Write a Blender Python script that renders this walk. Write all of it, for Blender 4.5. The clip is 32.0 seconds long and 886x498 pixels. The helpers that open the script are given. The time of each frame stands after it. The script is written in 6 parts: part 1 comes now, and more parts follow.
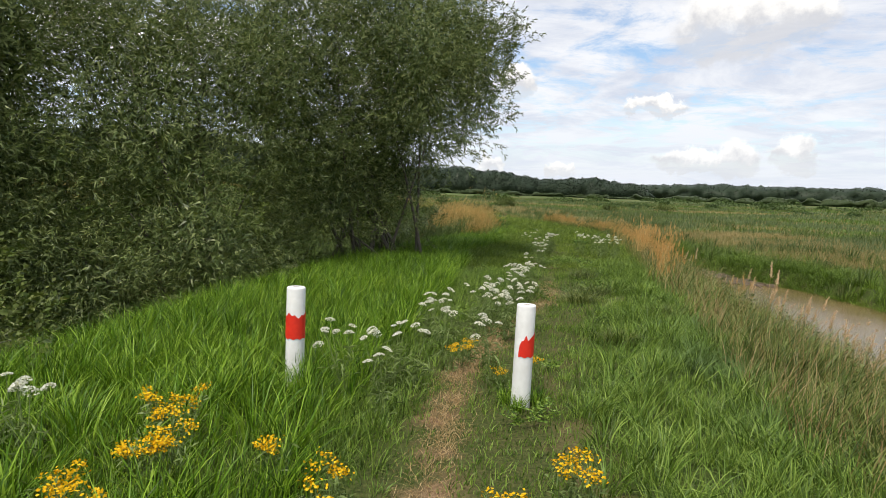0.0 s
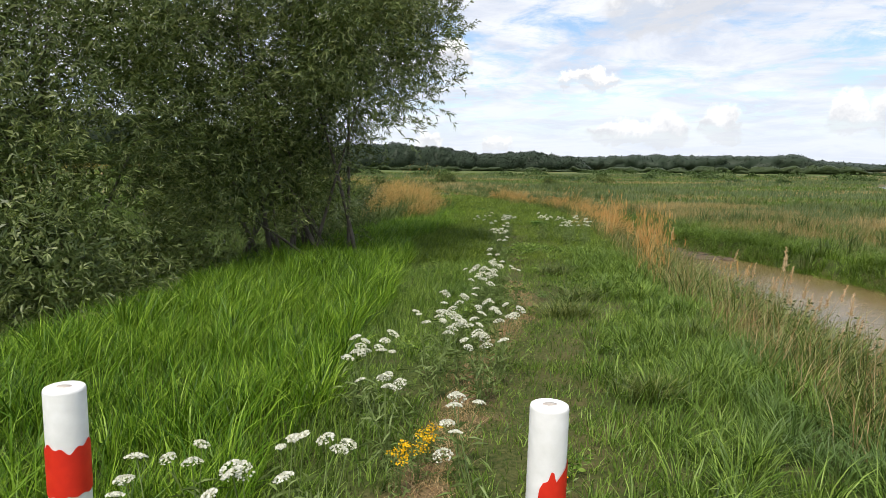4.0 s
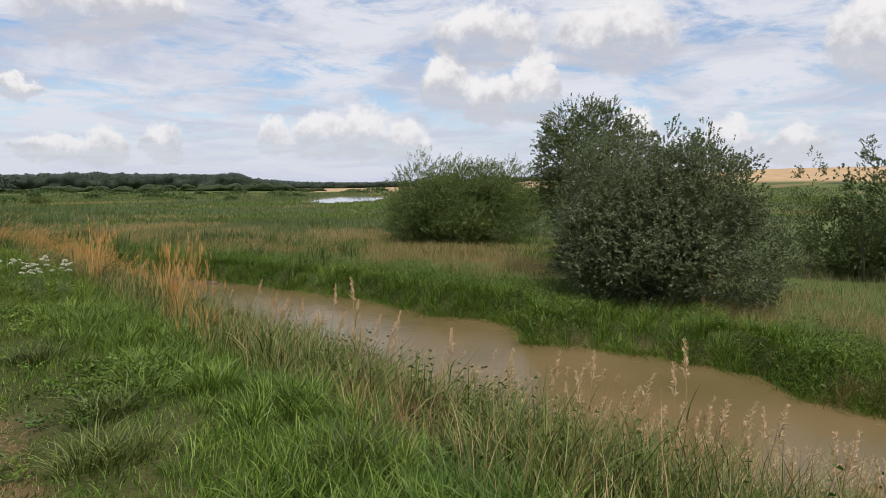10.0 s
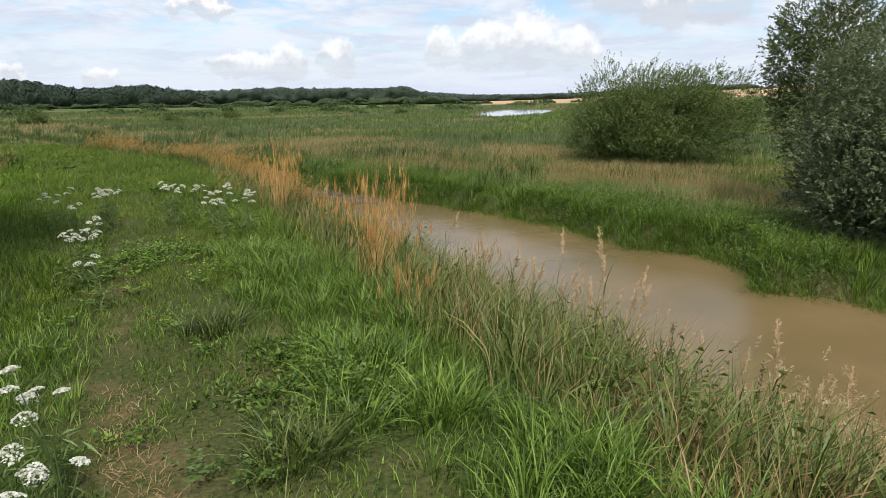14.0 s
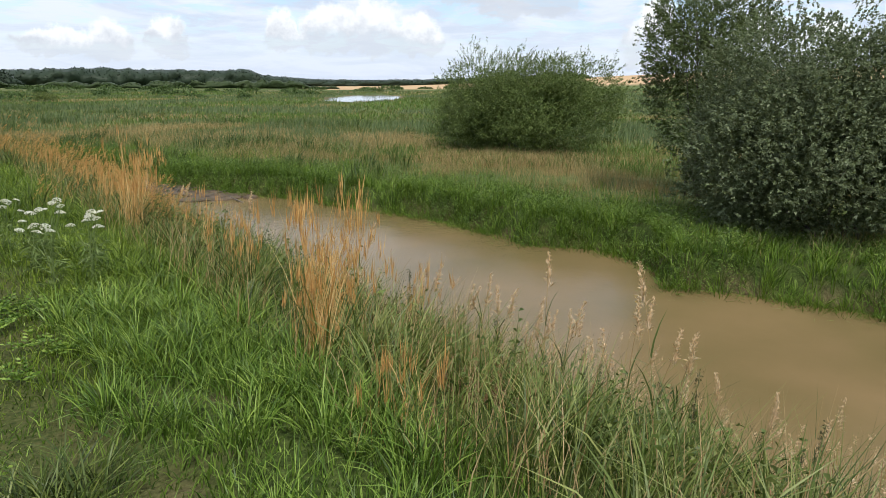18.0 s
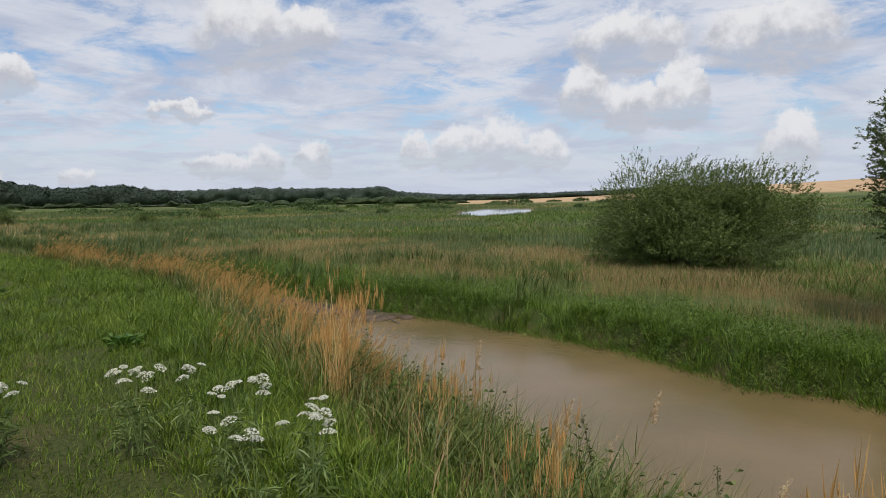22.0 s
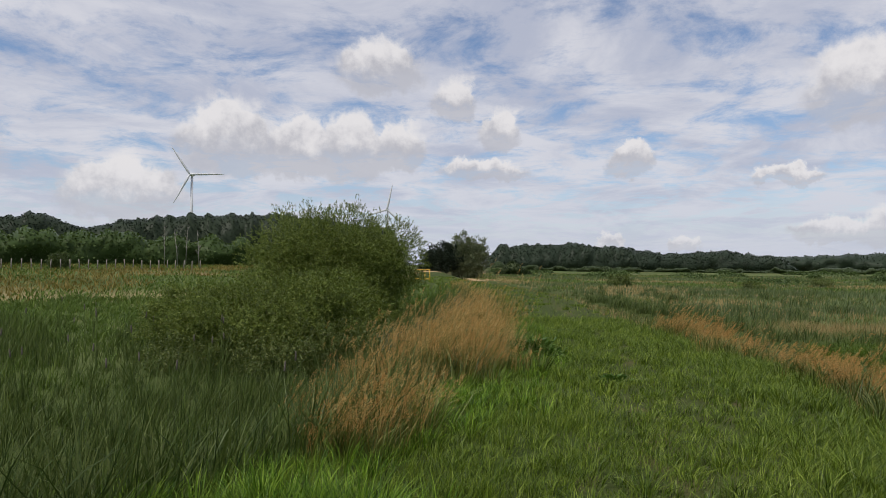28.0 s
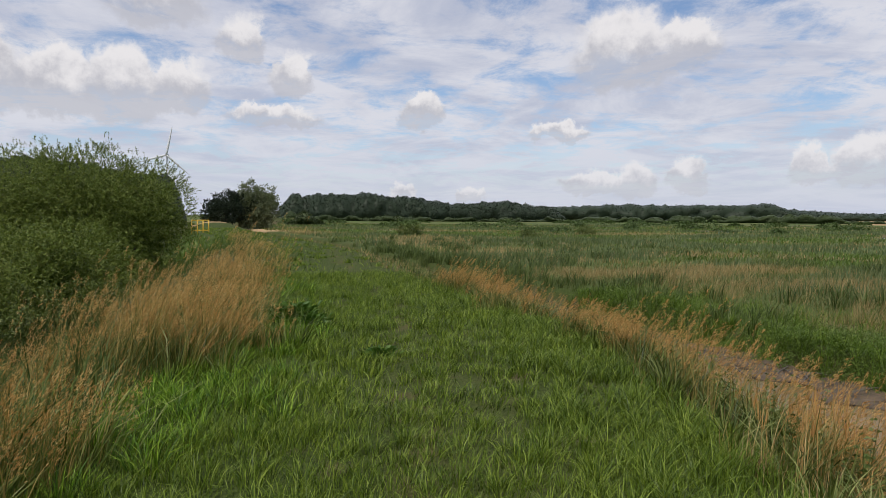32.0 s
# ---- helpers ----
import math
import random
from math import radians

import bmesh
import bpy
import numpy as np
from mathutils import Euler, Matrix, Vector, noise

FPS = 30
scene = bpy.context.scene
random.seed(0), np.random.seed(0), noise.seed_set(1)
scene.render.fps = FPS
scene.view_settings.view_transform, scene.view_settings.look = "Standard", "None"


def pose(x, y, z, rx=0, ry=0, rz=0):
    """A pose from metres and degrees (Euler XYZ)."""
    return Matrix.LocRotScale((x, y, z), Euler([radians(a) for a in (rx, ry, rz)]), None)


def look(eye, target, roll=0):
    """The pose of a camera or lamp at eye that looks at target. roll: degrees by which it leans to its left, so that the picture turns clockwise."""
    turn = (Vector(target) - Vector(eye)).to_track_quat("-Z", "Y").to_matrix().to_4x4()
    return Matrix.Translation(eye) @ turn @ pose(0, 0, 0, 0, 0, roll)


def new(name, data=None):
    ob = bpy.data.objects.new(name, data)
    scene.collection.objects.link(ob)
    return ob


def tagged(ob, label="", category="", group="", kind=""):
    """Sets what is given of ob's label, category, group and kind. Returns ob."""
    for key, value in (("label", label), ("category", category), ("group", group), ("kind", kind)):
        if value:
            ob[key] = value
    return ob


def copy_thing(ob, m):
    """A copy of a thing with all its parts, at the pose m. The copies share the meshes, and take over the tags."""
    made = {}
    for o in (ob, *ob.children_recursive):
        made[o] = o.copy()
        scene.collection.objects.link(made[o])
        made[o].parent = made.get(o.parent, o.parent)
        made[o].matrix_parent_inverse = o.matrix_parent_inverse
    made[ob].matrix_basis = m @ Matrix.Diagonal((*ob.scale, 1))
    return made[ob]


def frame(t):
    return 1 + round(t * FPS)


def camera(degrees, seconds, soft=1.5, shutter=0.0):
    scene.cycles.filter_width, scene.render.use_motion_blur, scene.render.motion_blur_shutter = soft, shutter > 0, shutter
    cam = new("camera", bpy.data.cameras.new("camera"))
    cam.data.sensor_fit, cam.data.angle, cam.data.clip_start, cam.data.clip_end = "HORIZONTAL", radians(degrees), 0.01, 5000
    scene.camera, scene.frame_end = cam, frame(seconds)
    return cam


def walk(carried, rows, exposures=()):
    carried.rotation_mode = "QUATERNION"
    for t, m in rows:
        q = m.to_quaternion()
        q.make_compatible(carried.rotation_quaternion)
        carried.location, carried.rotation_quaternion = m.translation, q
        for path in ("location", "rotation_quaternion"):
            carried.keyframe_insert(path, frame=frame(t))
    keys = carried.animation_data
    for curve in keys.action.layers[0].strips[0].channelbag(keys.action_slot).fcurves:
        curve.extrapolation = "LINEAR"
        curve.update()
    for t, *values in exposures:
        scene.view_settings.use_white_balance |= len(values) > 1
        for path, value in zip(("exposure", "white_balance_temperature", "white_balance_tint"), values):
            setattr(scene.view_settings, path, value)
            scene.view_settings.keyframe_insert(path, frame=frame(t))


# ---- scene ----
cam = camera(67.7, 32.0, soft=0.8)
# seconds, x, y, z, yaw, pitch, roll
ROWS = [
    (0.0, 0.000, -0.000, 1.605, 0.00, -5.36, -1.81),
    (0.5, -0.004, 0.341, 1.625, 1.58, -4.89, -1.57),
    (1.0, -0.007, 0.651, 1.618, -3.73, -6.40, -0.93),
    (1.5, -0.035, 0.980, 1.631, -8.38, -4.64, -0.93),
    (2.0, -0.037, 1.313, 1.622, -2.31, -4.67, 0.31),
    (2.5, 0.002, 1.631, 1.617, 1.48, -6.33, -0.50),
    (3.0, -0.005, 1.942, 1.600, 2.01, -7.62, -0.05),
    (3.5, 0.009, 2.237, 1.608, -1.79, -8.10, -0.06),
    (4.0, 0.048, 2.570, 1.613, -5.25, -7.28, -0.38),
    (4.5, 0.081, 2.870, 1.615, -13.44, -7.15, -2.08),
    (6.5, 0.048, 3.915, 1.611, -28.30, -7.63, -1.47),
    (7.0, 0.062, 4.124, 1.601, -33.55, -6.00, -0.39),
    (7.5, 0.104, 4.296, 1.595, -43.74, -6.82, -0.91),
    (8.0, 0.161, 4.480, 1.591, -52.53, -6.40, -1.05),
    (8.5, 0.222, 4.719, 1.599, -51.52, -6.11, -2.40),
    (9.0, 0.281, 5.001, 1.616, -52.26, -5.22, -0.09),
    (9.5, 0.345, 5.272, 1.600, -51.08, -7.34, -1.74),
    (10.0, 0.432, 5.549, 1.596, -50.54, -5.60, 0.06),
    (10.5, 0.542, 5.831, 1.604, -45.92, -12.22, 1.72),
    (11.0, 0.668, 6.093, 1.610, -48.51, -9.42, 1.93),
    (11.5, 0.802, 6.333, 1.609, -47.16, -10.73, 1.27),
    (12.0, 0.925, 6.569, 1.610, -44.42, -10.38, 1.81),
    (12.5, 1.039, 6.797, 1.618, -44.97, -12.47, 0.66),
    (13.0, 1.131, 7.048, 1.645, -44.41, -8.52, 0.45),
    (13.5, 1.221, 7.316, 1.625, -36.36, -12.01, 0.98),
    (15.5, 1.573, 8.328, 1.577, -39.52, -14.20, -0.36),
    (16.0, 1.689, 8.531, 1.587, -45.30, -13.23, 0.15),
    (16.5, 1.761, 8.742, 1.571, -54.73, -13.82, -0.55),
    (17.0, 1.806, 9.045, 1.560, -56.08, -13.47, 1.05),
    (17.5, 1.853, 9.343, 1.553, -51.20, -13.27, -0.07),
    (18.0, 1.921, 9.655, 1.562, -49.48, -14.14, -0.33),
    (18.5, 1.968, 9.925, 1.564, -49.32, -12.91, -0.84),
    (19.0, 2.059, 10.226, 1.580, -48.61, -12.11, 0.19),
    (19.5, 2.179, 10.630, 1.589, -46.56, -10.32, 0.36),
    (20.0, 2.286, 11.038, 1.591, -43.67, -9.67, -0.72),
    (20.5, 2.268, 11.328, 1.612, -42.93, -4.36, 1.24),
    (21.0, 2.358, 11.577, 1.616, -39.53, -4.48, 1.62),
    (21.5, 2.452, 11.867, 1.612, -39.33, -3.48, 1.20),
    (22.0, 2.511, 12.183, 1.576, -38.70, -4.52, 0.67),
    (22.5, 2.556, 12.513, 1.565, -35.25, -5.84, 1.91),
    (23.0, 2.639, 12.830, 1.574, -32.85, -4.79, 2.33),
    (23.5, 2.667, 13.141, 1.561, -29.17, -5.71, 0.93),
    (24.0, 2.660, 13.491, 1.564, -20.93, -2.89, 1.46),
    (24.5, 2.627, 13.715, 1.548, -10.99, -3.48, 1.68),
    (25.0, 2.611, 13.923, 1.567, -2.66, -1.66, 0.70),
    (25.5, 2.656, 14.157, 1.576, 4.24, -0.11, 0.05),
    (26.0, 2.683, 14.443, 1.577, 7.27, -0.57, 1.28),
    (26.5, 2.693, 14.799, 1.571, 11.07, 1.42, 0.01),
    (28.5, 2.796, 16.430, 1.610, 9.67, 1.30, -0.04),
    (29.0, 2.842, 16.719, 1.615, 8.45, -0.77, 0.52),
    (29.5, 2.947, 16.927, 1.630, 4.15, 0.60, -0.02),
    (30.0, 3.000, 17.123, 1.615, -1.04, -1.77, -0.36),
    (30.5, 3.040, 17.352, 1.614, -2.03, -0.94, 0.20),
    (31.0, 3.105, 17.551, 1.605, -2.30, -3.42, -0.13),
    (31.5, 3.153, 17.747, 1.614, -4.73, -1.68, -0.42),
    (32.0, 3.185, 17.917, 1.608, -7.49, -2.93, -0.15),
]
walk(cam, [(t, pose(x, y, z, 90 + pitch, roll, yaw)) for t, x, y, z, yaw, pitch, roll in ROWS],
     exposures=((0, 0.15, 6700, 10), (4, 0.23, 6600, 10), (7, 0.0, 6550, 12), (9, -0.22, 6500, 13), (13, 0.0, 6450, 11), (16, 0.16, 6250, 9), (20, -0.05, 6250, 10), (21.3, -0.32, 6300, 12), (23, -0.36, 6350, 12), (25, -0.34, 6450, 13), (29, -0.42, 6450, 14), (32, -0.33, 6450, 14)))

# ---- world, sun ----
SUN_EL, SUN_AZ = 60.0, 208.0
# cumulus heaps: azimuth, elevation of the base, half width, height, in degrees
CLOUDS = [
    (-28.3, 9.2, 4.6, 5.4), (-22.5, 9.0, 4.0, 4.0), (-18.3, 9.2, 3.6, 4.8), (-14.2, 9.4, 2.8, 3.6), (-9.1, 13.4, 2.4, 3.0),
    (-5.0, 11.0, 2.2, 2.8), (5.5, 8.5, 2.3, 2.4), (-6.5, 8.0, 4.4, 1.6), (-15.8, 16.0, 4.6, 4.0), (22.5, 12.4, 5.4, 5.2),
    (27.5, 13.0, 3.2, 3.2), (17.2, 6.7, 3.2, 1.2), (20.5, 2.4, 3.8, 1.6), (23.5, 2.4, 2.4, 2.6), (27.8, 2.9, 1.7, 2.3),
    (36.4, 3.3, 1.9, 2.6), (40.3, 3.5, 3.4, 2.8), (43.7, 3.7, 3.0, 3.6), (47.2, 3.2, 3.0, 2.4), (50.8, 7.8, 2.6, 3.8),
    (58.5, 7.2, 2.5, 4.6), (55.0, 6.6, 4.2, 3.0), (54.0, 11.6, 5.8, 4.0), (65.0, 11.0, 6.2, 4.6), (66.3, 2.8, 2.6, 4.0),
    (73.7, 3.0, 2.6, 2.8), (78.3, 2.4, 2.9, 2.6), (83.5, 9.2, 4.4, 5.6), (9.9, 1.7, 1.6, 1.2), (4.1, 1.7, 1.6, 1.2),
    (-36.0, 5.0, 5.0, 4.0), (-50.0, 8.0, 7.0, 6.0), (104.0, 7.0, 8.0, 6.0), (130.0, 5.0, 7.0, 5.0), (-85.0, 9.0, 8.0, 7.0), (-130.0, 6.0, 9.0, 6.0),
]


def make_world():
    w = bpy.data.worlds.new("world")
    scene.world = w
    w.use_nodes = True
    nt = w.node_tree
    nt.nodes.clear()
    N, K = nt.nodes.new, nt.links.new
    out = N("ShaderNodeOutputWorld")
    sky = N("ShaderNodeTexSky")
    sky.sky_type, sky.sun_disc = "NISHITA", False
    sky.sun_elevation, sky.sun_rotation = radians(SUN_EL), radians(SUN_AZ)
    sky.dust_density, sky.ozone_density = 0.6, 3.0
    blue = N("ShaderNodeBackground")
    blue.inputs["Strength"].default_value = 0.15
    K(sky.outputs[0], blue.inputs["Color"])
    co = N("ShaderNodeTexCoord")
    sep = N("ShaderNodeSeparateXYZ")
    K(co.outputs["Generated"], sep.inputs[0])

    def math_node(op, a, b=None, clamp=False, c=None):
        n = N("ShaderNodeMath")
        n.operation, n.use_clamp = op, clamp
        for i, v in enumerate((a, b, c)):
            if v is None:
                continue
            if isinstance(v, (int, float)):
                n.inputs[i].default_value = v
            else:
                K(v, n.inputs[i])
        return n.outputs[0]

    def ramp(fac, a, b):
        n = N("ShaderNodeMapRange")
        n.interpolation_type = "SMOOTHSTEP"
        n.inputs["From Min"].default_value, n.inputs["From Max"].default_value = a, b
        K(fac, n.inputs["Value"])
        return n.outputs[0]

    def noise_at(vec, scale, detail, rough=0.55, warp=0.0):
        n = N("ShaderNodeTexNoise")
        n.inputs["Scale"].default_value, n.inputs["Detail"].default_value = scale, detail
        n.inputs["Roughness"].default_value, n.inputs["Distortion"].default_value = rough, warp
        K(vec, n.inputs["Vector"])
        return n.outputs["Fac"]

    up = math_node("MAXIMUM", sep.outputs["Z"], 0.0)
    # high thin layer: plane projection
    den = math_node("ADD", up, 0.13)
    flat = N("ShaderNodeCombineXYZ")
    K(math_node("DIVIDE", sep.outputs["X"], den), flat.inputs[0])
    K(math_node("DIVIDE", sep.outputs["Y"], den), flat.inputs[1])
    flat.inputs[2].default_value = 3.7
    veil = ramp(noise_at(flat.outputs[0], 2.7, 10.0, 0.66, 0.35), 0.31, 0.55)
    # cumulus: flat-based heaps with billowing edges, by azimuth and elevation in degrees
    turn = math_node("MULTIPLY", math_node("ARCTAN2", sep.outputs["X"], sep.outputs["Y"]), 57.2958)
    rise = math_node("MULTIPLY", math_node("ARCSINE", sep.outputs["Z"]), 57.2958)
    spot = N("ShaderNodeCombineXYZ")
    K(math_node("ADD", turn, math_node("MULTIPLY_ADD", noise_at(co.outputs["Generated"], 22.0, 7.0, 0.62), 4.2, False, -2.1)), spot.inputs[0])
    K(math_node("ADD", rise, math_node("MULTIPLY_ADD", noise_at(co.outputs["Generated"], 27.0, 7.0, 0.62), 3.4, False, -1.7)), spot.inputs[1])

    def vec(op, a, b, c=None):
        n = N("ShaderNodeVectorMath")
        n.operation = op
        for i, v in enumerate((a, b, c)):
            if isinstance(v, tuple):
                n.inputs[i].default_value = v
            elif v is not None:
                K(v, n.inputs[i])
        return n

    thick, lift, weigh = None, None, None
    for a, e, w, h in CLOUDS:
        q = vec("MULTIPLY_ADD", spot.outputs[0], (1 / w, 1 / h, 0.0), (-a / w, -e / h, 0.0)).outputs[0]
        q2 = vec("MAXIMUM", q, vec("MULTIPLY", q, (1.0, -1.9, 0.0)).outputs[0])
        far = N("ShaderNodeVectorMath")
        far.operation = "LENGTH"
        K(q2.outputs[0], far.inputs[0])
        d = math_node("MULTIPLY", math_node("SUBTRACT", 1.0, far.outputs["Value"], True), min(1.0, 1.15 - 0.024 * e))
        v = N("ShaderNodeSeparateXYZ")
        K(q, v.inputs[0])
        up_d = math_node("MULTIPLY", d, v.outputs["Y"])
        thick = d if thick is None else math_node("MAXIMUM", thick, d)
        lift = up_d if lift is None else math_node("ADD", lift, up_d)
        weigh = d if weigh is None else math_node("ADD", weigh, d)
    level = math_node("DIVIDE", lift, math_node("ADD", weigh, 0.02))
    fluff = noise_at(co.outputs["Generated"], 34.0, 8.0, 0.6)
    heap = math_node("MULTIPLY", ramp(thick, 0.0, 0.28), math_node("MULTIPLY_ADD", ramp(level, -0.15, 0.25), 0.27, False, 0.70))
    lit = ramp(math_node("ADD", level, math_node("MULTIPLY_ADD", fluff, 1.3, False, -0.65)), -0.05, 0.60)
    veil_col = N("ShaderNodeMixRGB")
    veil_col.inputs[1].default_value = (0.57, 0.62, 0.735, 1)
    veil_col.inputs[2].default_value = (0.825, 0.845, 0.89, 1)
    K(ramp(noise_at(flat.outputs[0], 1.3, 9.0, 0.62, 0.5), 0.36, 0.62), veil_col.inputs[0])
    heap_col = N("ShaderNodeMixRGB")
    heap_col.inputs[1].default_value = (0.60, 0.608, 0.64, 1)
    heap_col.inputs[2].default_value = (0.97, 0.96, 0.94, 1)
    K(lit, heap_col.inputs[0])
    low = ramp(up, 0.16, 0.0)
    haze = N("ShaderNodeMixRGB")
    haze.inputs[2].default_value = (0.68, 0.74, 0.85, 1)
    cloud = N("ShaderNodeMixRGB")
    K(veil_col.outputs[0], cloud.inputs[1])
    K(heap_col.outputs[0], cloud.inputs[2])
    K(heap, cloud.inputs[0])
    K(cloud.outputs[0], haze.inputs[1])
    K(math_node("MULTIPLY", low, math_node("SUBTRACT", 0.75, math_node("MULTIPLY", heap, 0.45))), haze.inputs[0])
    white = N("ShaderNodeBackground")
    white.inputs["Strength"].default_value = 1.06
    K(haze.outputs[0], white.inputs["Color"])
    cover = math_node("MAXIMUM", math_node("MAXIMUM", math_node("MULTIPLY", veil, 0.94), heap), low)
    mix = N("ShaderNodeMixShader")
    K(cover, mix.inputs[0])
    K(blue.outputs[0], mix.inputs[1])
    K(white.outputs[0], mix.inputs[2])
    K(mix.outputs[0], out.inputs["Surface"])


make_world()
sun_data = bpy.data.lights.new("sun", "SUN")
sun_data.energy, sun_data.angle, sun_data.color = 3.6, radians(10), (1.0, 0.94, 0.84)
sun = new("sun", sun_data)
sun.matrix_world = look((0, 0, 60), Vector((0, 0, 60)) - Vector((math.sin(radians(SUN_AZ)) * math.cos(radians(SUN_EL)), math.cos(radians(SUN_AZ)) * math.cos(radians(SUN_EL)), math.sin(radians(SUN_EL)))))

# ---- materials ----


def mat_nodes(name):
    m = bpy.data.materials.new(name)
    m.use_nodes = True
    nt = m.node_tree
    nt.nodes.clear()
    return m, nt, nt.nodes.new, nt.links.new


def colour_ramp(N, stops):
    r = N("ShaderNodeValToRGB")
    el = r.color_ramp.elements
    while len(el) < len(stops):
        el.new(0.5)
    for e, (p, c) in zip(el, stops):
        e.position, e.color = p, (*c, 1)
    return r


def leafy(name, dark, mid, light, through_light=0.35, gloss=0.18, patch=0.35, patch_scale=0.5, tip=None, tip_amount=0.0):
    """Leaves and blades: a colour for each island, wider patches, and light through the blade."""
    m, nt, N, K = mat_nodes(name)
    geo = N("ShaderNodeNewGeometry")
    r = colour_ramp(N, ((0.0, dark), (0.5, mid), (1.0, light)))
    co = N("ShaderNodeTexCoord")
    nz = N("ShaderNodeTexNoise")
    nz.inputs["Scale"].default_value, nz.inputs["Detail"].default_value = patch_scale, 4.0
    K(co.outputs["Object"], nz.inputs["Vector"])
    mx = N("ShaderNodeMath")
    mx.operation = "MULTIPLY_ADD"
    mx.inputs[1].default_value, mx.inputs[2].default_value = patch * 2.0, -patch
    K(nz.outputs["Fac"], mx.inputs[0])
    ad = N("ShaderNodeMath")
    ad.operation, ad.use_clamp = "ADD", True
    K(mx.outputs[0], ad.inputs[0])
    K(geo.outputs["Random Per Island"], ad.inputs[1])
    K(ad.outputs[0], r.inputs[0])
    col = r.outputs[0]
    if tip:
        nz2 = N("ShaderNodeTexNoise")
        nz2.inputs["Scale"].default_value, nz2.inputs["Detail"].default_value = patch_scale * 0.6, 3.0
        K(co.outputs["Object"], nz2.inputs["Vector"])
        mr = N("ShaderNodeMapRange")
        mr.inputs["From Min"].default_value, mr.inputs["From Max"].default_value = 0.62 - tip_amount, 0.72 - tip_amount
        K(nz2.outputs["Fac"], mr.inputs["Value"])
        mc = N("ShaderNodeMixRGB")
        mc.inputs[2].default_value = (*tip, 1)
        K(mr.outputs[0], mc.inputs[0])
        K(col, mc.inputs[1])
        col = mc.outputs[0]
    bs = N("ShaderNodeBsdfPrincipled")
    bs.inputs["Roughness"].default_value = 0.46
    bs.inputs["Specular IOR Level"].default_value = gloss
    K(col, bs.inputs["Base Color"])
    tr = N("ShaderNodeBsdfTranslucent")
    br = N("ShaderNodeMixRGB")
    br.blend_type = "MULTIPLY"
    br.inputs[0].default_value = 1.0
    br.inputs[2].default_value = (1.0, 1.0, 0.55, 1)
    K(col, br.inputs[1])
    K(br.outputs[0], tr.inputs["Color"])
    ms = N("ShaderNodeMixShader")
    ms.inputs[0].default_value = through_light
    K(bs.outputs[0], ms.inputs[1])
    K(tr.outputs[0], ms.inputs[2])
    out = N("ShaderNodeOutputMaterial")
    K(ms.outputs[0], out.inputs["Surface"])
    return m


def solid(name, a, b, scale=12.0, rough=0.7, bump=0.2, detail=6.0, metal=0.0):
    """Two tones by fine and coarse noise, with a little relief."""
    m, nt, N, K = mat_nodes(name)
    co = N("ShaderNodeTexCoord")
    n1, n2 = N("ShaderNodeTexNoise"), N("ShaderNodeTexNoise")
    n1.inputs["Scale"].default_value, n1.inputs["Detail"].default_value = scale, detail
    n2.inputs["Scale"].default_value, n2.inputs["Detail"].default_value = scale * 0.17, 3.0
    ad = N("ShaderNodeMath")
    ad.operation = "MULTIPLY_ADD"
    ad.inputs[1].default_value = 0.5
    for n in (n1, n2):
        K(co.outputs["Object"], n.inputs["Vector"])
    K(n1.outputs["Fac"], ad.inputs[0])
    hl = N("ShaderNodeMath")
    hl.operation = "MULTIPLY"
    hl.inputs[1].default_value = 0.5
    K(n2.outputs["Fac"], hl.inputs[0])
    K(hl.outputs[0], ad.inputs[2])
    r = colour_ramp(N, ((0.35, a), (0.65, b)))
    K(ad.outputs[0], r.inputs[0])
    bs = N("ShaderNodeBsdfPrincipled")
    bs.inputs["Roughness"].default_value, bs.inputs["Metallic"].default_value = rough, metal
    K(r.outputs[0], bs.inputs["Base Color"])
    bp = N("ShaderNodeBump")
    bp.inputs["Strength"].default_value, bp.inputs["Distance"].default_value = bump, 0.02
    K(n1.outputs["Fac"], bp.inputs["Height"])
    K(bp.outputs[0], bs.inputs["Normal"])
    out = N("ShaderNodeOutputMaterial")
    K(bs.outputs[0], out.inputs["Surface"])
    return m


